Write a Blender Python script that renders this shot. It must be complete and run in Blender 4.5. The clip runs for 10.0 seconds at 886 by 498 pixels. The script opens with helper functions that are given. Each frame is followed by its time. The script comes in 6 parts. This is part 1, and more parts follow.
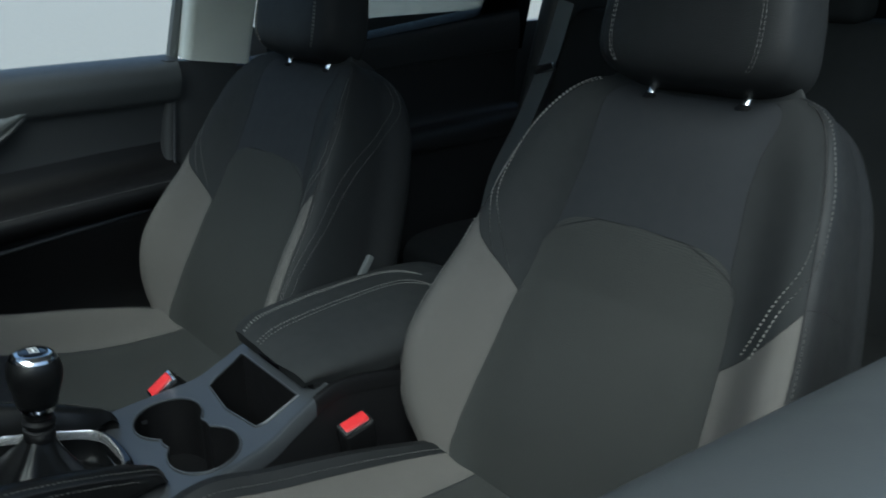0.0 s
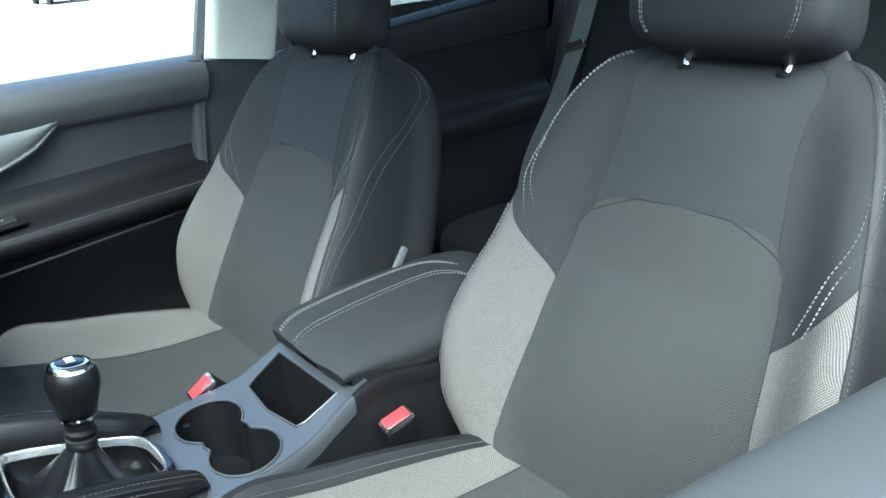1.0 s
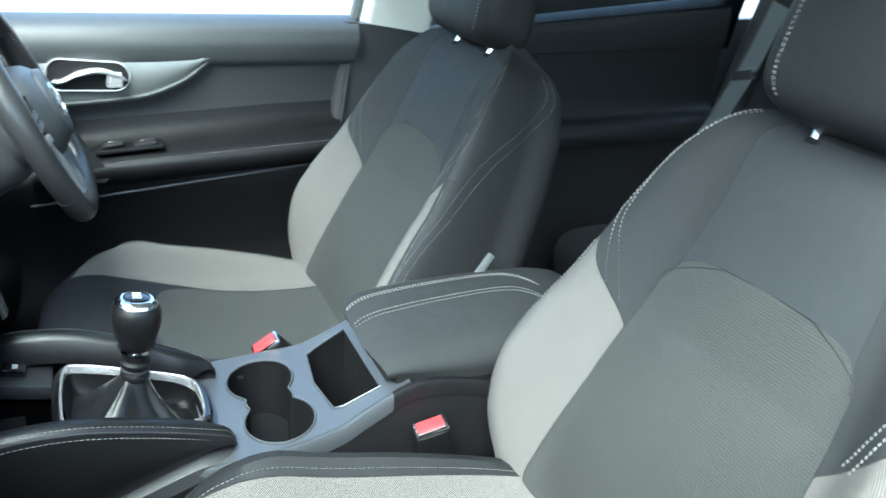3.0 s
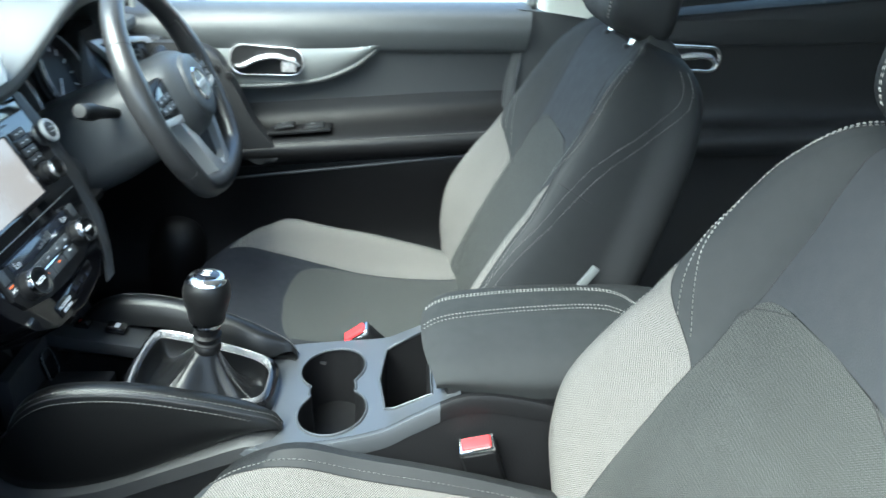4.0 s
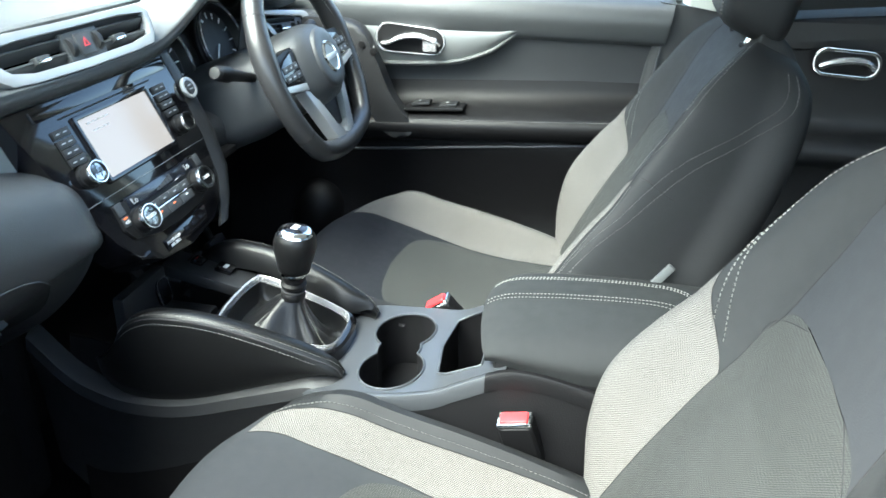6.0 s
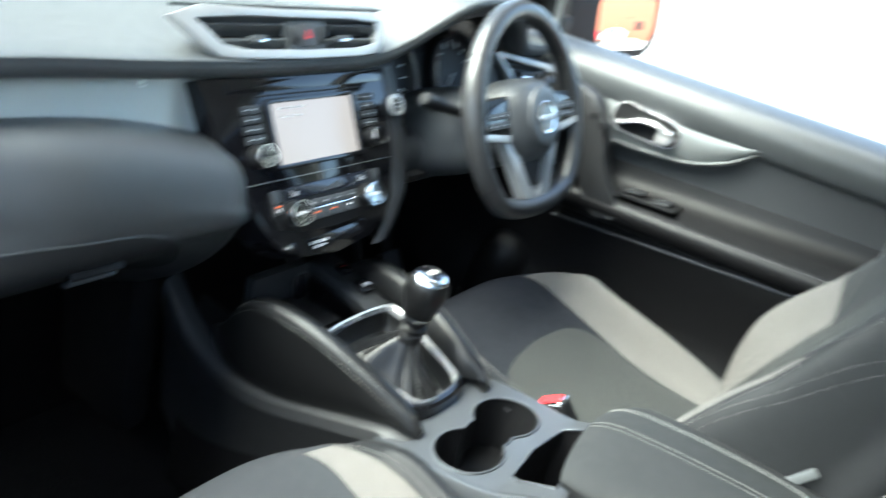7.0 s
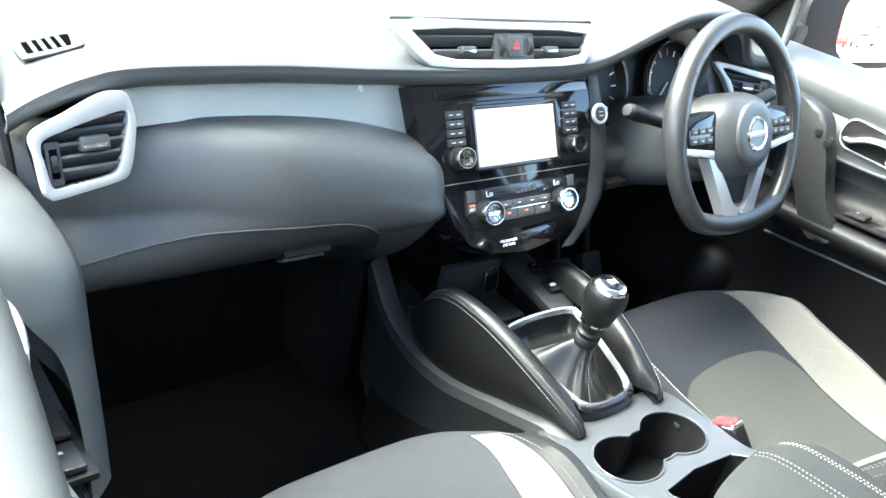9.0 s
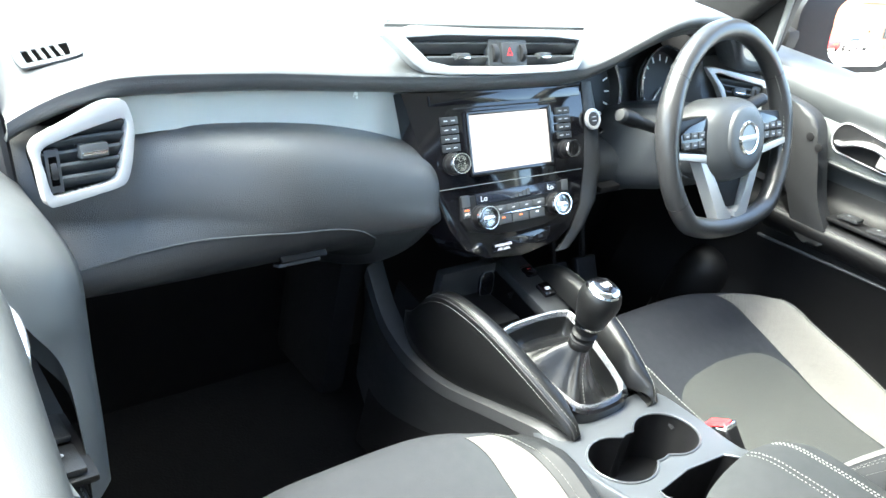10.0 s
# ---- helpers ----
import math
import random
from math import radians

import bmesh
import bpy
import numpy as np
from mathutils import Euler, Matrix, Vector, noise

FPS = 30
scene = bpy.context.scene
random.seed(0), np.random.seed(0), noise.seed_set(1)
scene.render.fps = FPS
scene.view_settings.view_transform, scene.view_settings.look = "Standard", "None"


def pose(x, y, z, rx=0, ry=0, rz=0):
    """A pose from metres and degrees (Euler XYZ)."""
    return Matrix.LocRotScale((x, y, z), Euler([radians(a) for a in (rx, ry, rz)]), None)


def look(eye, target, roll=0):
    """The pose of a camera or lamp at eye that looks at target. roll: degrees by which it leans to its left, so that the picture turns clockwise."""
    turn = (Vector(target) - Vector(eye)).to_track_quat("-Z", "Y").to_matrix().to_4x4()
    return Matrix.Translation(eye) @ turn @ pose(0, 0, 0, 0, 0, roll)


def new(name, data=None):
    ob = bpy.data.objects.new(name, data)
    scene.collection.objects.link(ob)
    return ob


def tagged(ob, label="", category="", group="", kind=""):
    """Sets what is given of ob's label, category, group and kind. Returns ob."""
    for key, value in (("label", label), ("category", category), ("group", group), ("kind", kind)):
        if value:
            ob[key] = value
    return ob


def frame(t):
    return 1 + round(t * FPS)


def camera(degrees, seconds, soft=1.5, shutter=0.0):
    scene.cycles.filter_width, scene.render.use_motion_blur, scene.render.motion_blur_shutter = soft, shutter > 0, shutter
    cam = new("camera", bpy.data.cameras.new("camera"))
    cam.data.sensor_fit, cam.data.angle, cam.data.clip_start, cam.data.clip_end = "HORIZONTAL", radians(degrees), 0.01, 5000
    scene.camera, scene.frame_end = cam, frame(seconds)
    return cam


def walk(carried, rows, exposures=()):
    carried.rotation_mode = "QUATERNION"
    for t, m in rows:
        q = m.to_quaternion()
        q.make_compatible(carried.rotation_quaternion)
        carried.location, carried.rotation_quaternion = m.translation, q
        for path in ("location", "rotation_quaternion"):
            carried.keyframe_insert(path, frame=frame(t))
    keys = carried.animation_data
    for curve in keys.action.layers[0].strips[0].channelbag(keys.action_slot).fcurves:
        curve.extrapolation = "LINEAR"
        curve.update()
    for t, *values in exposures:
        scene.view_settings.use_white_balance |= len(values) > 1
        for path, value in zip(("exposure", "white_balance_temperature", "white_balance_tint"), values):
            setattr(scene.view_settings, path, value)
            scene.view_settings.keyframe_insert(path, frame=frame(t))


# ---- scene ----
cam = camera(56.3, 10.0, 1.5, 0.5)
EXPOSURES = [(0, 1.5, 5700, -6), (0.35, 2.5, 5650, -6), (1.0, 3.55, 5550, -6), (2.7, 3.9, 5600, -7), (4.0, 4.05, 5850, -6), (5.2, 4.25, 6050, -3), (7.0, 4.3, 6250, -3), (7.5, 4.35, 6300, -3), (8.0, 4.8, 6400, -2), (10.0, 5.2, 6450, 0)]
PATH = [
    (0, (-0.9009, 0.3451, 1.2893), (0.2760, -0.5953, 0.7502), -1.41),
    (0.5, (-0.8867, 0.3228, 1.2874), (0.3418, -0.5525, 0.7540), -5.30),
    (1, (-0.8861, 0.3221, 1.2851), (0.3329, -0.5489, 0.7234), -5.24),
    (1.5, (-0.8869, 0.3179, 1.2830), (0.3362, -0.5373, 0.7063), -5.38),
    (2, (-0.8900, 0.3178, 1.2802), (0.3288, -0.5263, 0.6785), -5.16),
    (2.5, (-0.8999, 0.3027, 1.2889), (0.3591, -0.4665, 0.6698), 0.92),
    (2.7, (-0.9059, 0.2772, 1.3048), (0.3925, -0.4382, 0.7030), 2.69),
    (3.8, (-0.8839, 0.0084, 1.3394), (0.5539, -0.1845, 0.6646), 0.96),
    (4, (-0.8936, -0.0469, 1.3267), (0.5658, -0.1224, 0.6752), 0.65),
    (4.5, (-0.9249, -0.1563, 1.3415), (0.5256, 0.0241, 0.6908), -0.10),
    (4.6, (-0.9294, -0.1668, 1.3415), (0.5173, 0.0478, 0.6927), -0.25),
    (5, (-0.9289, -0.1804, 1.3342), (0.5087, 0.0627, 0.6753), -0.86),
    (5.2, (-0.9333, -0.1887, 1.3344), (0.5049, 0.0739, 0.6844), -1.03),
    (6.3, (-0.9166, -0.2028, 1.3337), (0.4924, 0.1311, 0.6530), 3.17),
    (6.5, (-0.8979, -0.2070, 1.3586), (0.5261, 0.1614, 0.7288), 7.40),
    (6.7, (-0.8637, -0.2287, 1.3506), (0.5395, 0.2620, 0.7588), 10.91),
    (7, (-0.8167, -0.2719, 1.3494), (0.4647, 0.4333, 0.7008), 14.74),
    (7.2, (-0.8163, -0.2837, 1.3877), (0.3630, 0.5280, 0.6733), 15.76),
    (7.5, (-0.8123, -0.3106, 1.3878), (0.2805, 0.6127, 0.6715), 16.50),
    (8, (-0.8177, -0.3325, 1.4041), (0.1461, 0.6856, 0.6332), 14.11),
    (8.5, (-0.8147, -0.3349, 1.4049), (0.1615, 0.6722, 0.6350), 12.96),
    (9, (-0.8164, -0.3333, 1.4032), (0.1672, 0.6706, 0.6386), 12.94),
    (9.5, (-0.8190, -0.3341, 1.4046), (0.1669, 0.6732, 0.6475), 13.05),
    (10, (-0.8213, -0.3440, 1.4087), (0.1669, 0.6627, 0.6536), 12.67),
]
walk(cam, [(t, look(eye, target, roll)) for t, eye, target, roll in PATH], EXPOSURES)

# ---- world and light ----
world = bpy.data.worlds.new("overcast_sky")
scene.world = world
world.use_nodes = True
SUN_ELEVATION, SUN_AZIMUTH = 54.0, -48.0
wn = world.node_tree
sky = wn.nodes.new("ShaderNodeTexSky")
sky.sky_type, sky.sun_disc = "NISHITA", False
sky.sun_elevation, sky.sun_rotation = radians(SUN_ELEVATION), radians(SUN_AZIMUTH)
sky.air_density, sky.dust_density, sky.ozone_density = 1.0, 4.0, 1.5
wn.nodes["Background"].inputs["Strength"].default_value = 0.07
wn.links.new(sky.outputs["Color"], wn.nodes["Background"].inputs["Color"])
sun = new("sun", bpy.data.lights.new("sun", "SUN"))
sun.data.energy, sun.data.angle, sun.data.color = 1.6, radians(60), (1.0, 0.98, 0.95)
sa, se = radians(SUN_AZIMUTH), radians(SUN_ELEVATION)
sun.matrix_world = look((20 * math.sin(sa) * math.cos(se), 20 * math.cos(sa) * math.cos(se), 20 * math.sin(se)), (0, 0, 0))


# ---- materials ----
def material(name, colour, rough=0.5, metal=0.0, grain=0.0, grain_size=0.002, vary=0.12, spots=0.15, weave=0.0, coat=0.0, sheen=0.0, emit=0.0, spec=0.5, rib=0.0):
    """A surface with variation at two scales; grain: depth of the fine relief; weave: size of woven threads in metres."""
    m = bpy.data.materials.new(name)
    m.use_nodes = True
    nt = m.node_tree
    b = nt.nodes["Principled BSDF"]
    b.inputs["Roughness"].default_value, b.inputs["Metallic"].default_value = rough, metal
    b.inputs["Coat Weight"].default_value, b.inputs["Coat Roughness"].default_value = coat, 0.06
    b.inputs["Sheen Weight"].default_value = sheen
    b.inputs["Specular IOR Level"].default_value = spec
    pos = nt.nodes.new("ShaderNodeTexCoord")
    big = nt.nodes.new("ShaderNodeTexNoise")
    big.inputs["Scale"].default_value, big.inputs["Detail"].default_value = 9.0, 4.0
    nt.links.new(pos.outputs["Object"], big.inputs["Vector"])
    ramp = nt.nodes.new("ShaderNodeMix")
    ramp.data_type = "RGBA"
    lo = [c * (1 - vary) for c in colour]
    hi = [min(1.0, c * (1 + vary)) for c in colour]
    ramp.inputs["A"].default_value, ramp.inputs["B"].default_value = (*lo, 1), (*hi, 1)
    nt.links.new(big.outputs["Fac"], ramp.inputs["Factor"])
    colour_out = ramp.outputs["Result"]
    rr = nt.nodes.new("ShaderNodeMapRange")
    rr.inputs["To Min"].default_value, rr.inputs["To Max"].default_value = max(0.02, rough * (1 - spots)), min(1.0, rough * (1 + spots))
    mid = nt.nodes.new("ShaderNodeTexNoise")
    mid.inputs["Scale"].default_value, mid.inputs["Detail"].default_value = 60.0, 3.0
    nt.links.new(pos.outputs["Object"], mid.inputs["Vector"])
    nt.links.new(mid.outputs["Fac"], rr.inputs["Value"])
    nt.links.new(rr.outputs["Result"], b.inputs["Roughness"])
    if weave:
        wx = nt.nodes.new("ShaderNodeTexChecker")
        wx.inputs["Scale"].default_value = 1.0 / weave
        wx.inputs["Color1"].default_value, wx.inputs["Color2"].default_value = (0.52, 0.52, 0.52, 1), (1.44, 1.44, 1.44, 1)
        nt.links.new(pos.outputs["UV"], wx.inputs["Vector"])
        mul = nt.nodes.new("ShaderNodeMix")
        mul.data_type, mul.blend_type = "RGBA", "MULTIPLY"
        mul.inputs["Factor"].default_value = 1.0
        nt.links.new(colour_out, mul.inputs["A"])
        nt.links.new(wx.outputs["Color"], mul.inputs["B"])
        colour_out = mul.outputs["Result"]
        if rib:
            bands = nt.nodes.new("ShaderNodeTexWave")
            bands.bands_direction = "Y"
            bands.inputs["Scale"].default_value, bands.inputs["Distortion"].default_value = 0.314 / rib, 0.6
            nt.links.new(pos.outputs["UV"], bands.inputs["Vector"])
            dim = nt.nodes.new("ShaderNodeMapRange")
            dim.inputs["To Min"].default_value, dim.inputs["To Max"].default_value = 0.84, 1.13
            nt.links.new(bands.outputs["Fac"], dim.inputs["Value"])
            mul2 = nt.nodes.new("ShaderNodeMix")
            mul2.data_type, mul2.blend_type = "RGBA", "MULTIPLY"
            mul2.inputs["Factor"].default_value = 1.0
            nt.links.new(colour_out, mul2.inputs["A"])
            nt.links.new(dim.outputs["Result"], mul2.inputs["B"])
            colour_out = mul2.outputs["Result"]
        bump = nt.nodes.new("ShaderNodeBump")
        bump.inputs["Strength"].default_value, bump.inputs["Distance"].default_value = 0.7, weave * 0.4
        nt.links.new(wx.outputs["Fac"], bump.inputs["Height"])
        nt.links.new(bump.outputs["Normal"], b.inputs["Normal"])
    elif grain:
        cells = nt.nodes.new("ShaderNodeTexVoronoi")
        cells.inputs["Scale"].default_value = 1.0 / grain_size
        nt.links.new(pos.outputs["Object"], cells.inputs["Vector"])
        bump = nt.nodes.new("ShaderNodeBump")
        bump.inputs["Strength"].default_value, bump.inputs["Distance"].default_value = 0.6, grain
        nt.links.new(cells.outputs["Distance"], bump.inputs["Height"])
        nt.links.new(bump.outputs["Normal"], b.inputs["Normal"])
    nt.links.new(colour_out, b.inputs["Base Color"])
    if emit:
        b.inputs["Emission Color"].default_value, b.inputs["Emission Strength"].default_value = (*colour, 1), emit
    return m


FABRIC_LIGHT = material("light_grey_woven_fabric", (0.109, 0.104, 0.097), 0.9, weave=0.0014, spec=0.2, vary=0.06)
FABRIC_MID = material("mid_grey_woven_fabric", (0.042, 0.044, 0.042), 0.9, weave=0.0013, spec=0.15, vary=0.08, rib=0.0033)
FABRIC_DARK = material("charcoal_fabric", (0.0235, 0.025, 0.0255), 0.85, grain=0.0002, grain_size=0.0012, spec=0.18)
# Slate fabric again, darkened: shade on the driver's cushion front put into the colour.
FABRIC_BLUE_SHADED = material("slate_fabric_shaded", (0.0135, 0.0148, 0.0185), 0.85, grain=0.0002, grain_size=0.0012, spec=0.18)
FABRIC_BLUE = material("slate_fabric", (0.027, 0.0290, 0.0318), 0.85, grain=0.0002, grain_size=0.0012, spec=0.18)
LEATHER = material("black_leatherette", (0.0055, 0.0057, 0.006), 0.36, grain=0.00022, grain_size=0.0012, spec=0.34)
SEAT_LEATHER = material("seat_leatherette", (0.0135, 0.0143, 0.015), 0.58, grain=0.0003, grain_size=0.0013, spec=0.22)
PLASTIC = material("dark_grained_plastic", (0.034, 0.0365, 0.039), 0.45, grain=0.0003, grain_size=0.0014)
PLASTIC_DARK = material("black_grained_plastic", (0.012, 0.0127, 0.0138), 0.5, grain=0.0003, grain_size=0.0014)
PLASTIC_SOFT = material("soft_touch_dash_plastic", (0.043, 0.047, 0.049), 0.42, grain=0.00045, grain_size=0.0011)
SILL = material("smooth_dark_sill_plastic", (0.043, 0.047, 0.049), 0.45, grain=0.0001, grain_size=0.0012)
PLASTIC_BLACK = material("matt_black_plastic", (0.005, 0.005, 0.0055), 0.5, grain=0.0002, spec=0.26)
PAD = material("dark_soft_pad_plastic", (0.030, 0.032, 0.0335), 0.36, grain=0.0006, grain_size=0.0011, spec=0.8)
SLOT = material("deep_black_slot", (0.002, 0.002, 0.002), 1.0, spec=0.0)
RUBBER = material("black_rubber", (0.010, 0.010, 0.011), 0.7)
GLOSS_BLACK = material("piano_black_plastic", (0.004, 0.004, 0.005), 0.07, coat=0.25, spots=0.05, spec=0.38)
TRIM_GREY = material("satin_grey_green_trim", (0.50, 0.55, 0.545), 0.26, metal=0.5, spots=0.1, vary=0.05)
SILVER = material("satin_silver_plastic", (0.35, 0.36, 0.36), 0.32, metal=0.35, vary=0.04)
CONSOLE_SILVER = material("dark_satin_console_trim", (0.080, 0.086, 0.094), 0.31, metal=0.5, vary=0.03, spots=0.03)
DOOR_SATIN = material("satin_door_trim", (0.17, 0.182, 0.182), 0.38, metal=0.4, vary=0.05)
BRIGHT = material("bright_polished_trim", (0.72, 0.72, 0.73), 0.2, metal=0.75, vary=0.02, spots=0.03)
CHROME = material("chrome", (0.80, 0.80, 0.81), 0.08, metal=1.0, vary=0.02, spots=0.1)
BODY_WHITE = material("white_car_paint", (0.75, 0.75, 0.74), 0.3, coat=0.6, vary=0.03)
BODY_RED = material("red_car_paint", (0.45, 0.02, 0.02), 0.3, coat=0.6, vary=0.05)
BODY_DARK = material("dark_blue_car_paint", (0.03, 0.035, 0.06), 0.3, coat=0.6, vary=0.05)
CAR_GLASS = material("dark_car_glass", (0.02, 0.024, 0.025), 0.06)
BRICK_ORANGE = material("orange_cladding", (0.30, 0.10, 0.055), 0.7)
PLATE_YELLOW = material("yellow_plate", (0.75, 0.55, 0.05), 0.5)
SEAM = material("dark_seam", (0.008, 0.008, 0.009), 0.9)
STITCH = material("off_white_thread", (0.19, 0.19, 0.18), 0.8)
RED = material("red_buckle_button", (0.62, 0.03, 0.035), 0.35)
WHITE_MARK = material("white_print", (0.75, 0.75, 0.75), 0.5)
GREY_MARK = material("grey_print", (0.35, 0.36, 0.37), 0.5)
AMBER = material("amber_lamp", (0.9, 0.16, 0.03), 0.5, emit=0.03)
CARPET = material("black_carpet", (0.006, 0.006, 0.0066), 0.95, spec=0.1, grain=0.0006, grain_size=0.004)
WHEEL_LEATHER = material("smooth_wheel_leather", (0.018, 0.0185, 0.0195), 0.30, grain=0.00012, grain_size=0.0012, spec=0.5)
PILLAR = material("pale_grey_pillar_trim", (0.70, 0.73, 0.68), 0.6, grain=0.0002)
HEADLINING = material("pale_headlining", (0.55, 0.55, 0.53), 0.9)
BELT = material("grey_belt_webbing", (0.10, 0.11, 0.11), 0.7, weave=0.0015)
PAINT = material("metallic_grey_car_paint", (0.10, 0.105, 0.115), 0.3, metal=0.6, coat=0.8)
SCREEN = material("lit_display", (0.03, 0.03, 0.03), 0.2, vary=0.02)
screen_b = SCREEN.node_tree.nodes["Principled BSDF"]
screen_b.inputs["Emission Color"].default_value, screen_b.inputs["Emission Strength"].default_value = (1.0, 0.87, 0.85, 1), 0.034
LCD = material("blue_black_lcd", (0.010, 0.012, 0.018), 0.15, coat=0.2)
ASPHALT = material("sunlit_pale_asphalt", (0.22, 0.22, 0.21), 0.9, grain=0.002, grain_size=0.02)

mirror_m = bpy.data.materials.new("mirror_glass")
mirror_m.use_nodes = True
mirror_m.node_tree.nodes["Principled BSDF"].inputs["Metallic"].default_value = 1.0
mirror_m.node_tree.nodes["Principled BSDF"].inputs["Roughness"].default_value = 0.02
mirror_m.node_tree.nodes["Principled BSDF"].inputs["Base Color"].default_value = (0.85, 0.86, 0.87, 1)

GLASS = bpy.data.materials.new("window_glass")
GLASS.use_nodes = True
gn = GLASS.node_tree
gn.nodes.remove(gn.nodes["Principled BSDF"])
tr, gl, mx, fr = (gn.nodes.new(k) for k in ("ShaderNodeBsdfTransparent", "ShaderNodeBsdfGlossy", "ShaderNodeMixShader", "ShaderNodeFresnel"))
tr.inputs["Color"].default_value, gl.inputs["Roughness"].default_value, fr.inputs["IOR"].default_value = (0.9, 0.93, 0.92, 1), 0.01, 1.45
gn.links.new(fr.outputs["Fac"], mx.inputs["Fac"])
gn.links.new(tr.outputs["BSDF"], mx.inputs[1])
gn.links.new(gl.outputs["BSDF"], mx.inputs[2])
gn.links.new(mx.outputs["Shader"], gn.nodes["Material Output"].inputs["Surface"])
PRIVACY = GLASS.copy()
PRIVACY.name = "privacy_glass"
PRIVACY.node_tree.nodes["Transparent BSDF"].inputs["Color"].default_value = (0.52, 0.55, 0.55, 1)


# ---- building helpers ----
placed = {"by": None}


def place(x=(1, 0), y=(1, 0), z=(1, 0)):
    """The plan of the next things: each axis with a scale and a shift."""
    placed["by"] = Matrix(((x[0], 0, 0, x[1]), (0, y[0], 0, y[1]), (0, 0, z[0], z[1]), (0, 0, 0, 1)))


place()


def thing(name, label, category, at=(0, 0, 0), group="", kind=""):
    ob = new(name)
    ob.empty_display_size = 0.05
    ob.location = placed["by"] @ Vector(at)
    return tagged(ob, label, category, group, kind)


def part(name, bm, mat, parent=None, label="", smooth=True, auto=35):
    me = bpy.data.meshes.new(name)
    bmesh.ops.recalc_face_normals(bm, faces=bm.faces[:])
    if smooth:
        for fc in bm.faces:
            fc.smooth = True
        for e in bm.edges:
            if len(e.link_faces) == 2 and e.calc_face_angle(0) > radians(auto):
                e.smooth = False
    bm.transform(placed["by"])
    bm.to_mesh(me)
    bm.free()
    me.materials.append(mat)
    ob = new(name, me)
    if parent is not None:
        ob.parent = parent
        ob.matrix_parent_inverse = Matrix.Translation(-parent.location) if parent.type == "EMPTY" else Matrix.Identity(4)
    if label:
        ob["label"] = label
    return ob


def grid(pts, closed=False, bm=None):
    """A sheet of quads through rows of points."""
    bm = bm or bmesh.new()
    vs = [[bm.verts.new(p) for p in row] for row in pts]
    for a, b in zip(vs, vs[1:]):
        n = len(a)
        for i in range(n if closed else n - 1):
            j = (i + 1) % n
            try:
                bm.faces.new((a[i], a[j], b[j], b[i]))
            except ValueError:
                pass
    return bm, vs


def thicken(bm, d):
    """Gives a sheet a thickness d behind its faces."""
    bmesh.ops.remove_doubles(bm, verts=bm.verts[:], dist=0.00005)
    bmesh.ops.dissolve_degenerate(bm, dist=0.00002, edges=bm.edges[:])
    bmesh.ops.recalc_face_normals(bm, faces=bm.faces[:])
    bm.normal_update()
    faces, rim = bm.faces[:], [e for e in bm.edges if len(e.link_faces) == 1]
    twin = {v: bm.verts.new(v.co - v.normal * d) for v in bm.verts[:]}
    for fc in faces:
        bm.faces.new([twin[v] for v in reversed(fc.verts)])
    for e in rim:
        p, q = e.verts
        bm.faces.new((p, q, twin[q], twin[p]))
    return bm


def box(c, s, bevel=0.003, m=None, bm=None, seg=2):
    """A bevelled block with centre c and sizes s, turned by m."""
    b2 = bmesh.new()
    bmesh.ops.create_cube(b2, size=1.0)
    for v in b2.verts:
        v.co = Vector((v.co.x * s[0], v.co.y * s[1], v.co.z * s[2]))
    if bevel:
        bmesh.ops.bevel(b2, geom=b2.edges[:], offset=min(bevel, 0.45 * min(s)), segments=seg, profile=0.6, affect="EDGES")
    mm = Matrix.Translation(c) @ (m.to_4x4() if m else Matrix.Identity(4))
    b2.transform(mm)
    if bm is None:
        return b2
    return join(bm, b2)


def join(bm, other):
    me = bpy.data.meshes.new("tmp")
    other.to_mesh(me)
    other.free()
    bm.from_mesh(me)
    bpy.data.meshes.remove(me)
    return bm


def prism(outline, depth, m, bevel=0.002, seg=2):
    """A plate: a 2D outline in the plane of m, reaching depth along m's z axis."""
    bm = bmesh.new()
    n = len(outline)
    lo = [bm.verts.new((x, y, 0)) for x, y in outline]
    hi = [bm.verts.new((x, y, depth)) for x, y in outline]
    bm.faces.new(list(reversed(lo)))
    top = bm.faces.new(hi)
    for i in range(n):
        j = (i + 1) % n
        bm.faces.new((lo[i], lo[j], hi[j], hi[i]))
    if bevel:
        bmesh.ops.bevel(bm, geom=list(top.edges), offset=bevel, segments=seg, profile=0.6, affect="EDGES")
    bm.transform(m)
    return bm


def by_angle(outline, c, n=72):
    """The outline met by n rays from c, so that two outlines can be bridged."""
    out = []
    for k in range(n):
        d = Vector((math.cos(2 * math.pi * k / n), math.sin(2 * math.pi * k / n)))
        far = 0.0
        for a, b in zip(outline, list(outline[1:]) + [outline[0]]):
            e = Vector(b) - Vector(a)
            den = d.x * e.y - d.y * e.x
            if abs(den) < 1e-12:
                continue
            f = Vector(a) - c
            t, u = (f.x * e.y - f.y * e.x) / den, (f.x * d.y - f.y * d.x) / den
            if t > far and -1e-6 <= u <= 1 + 1e-6:
                far = t
        out.append((c.x + d.x * far, c.y + d.y * far))
    return out


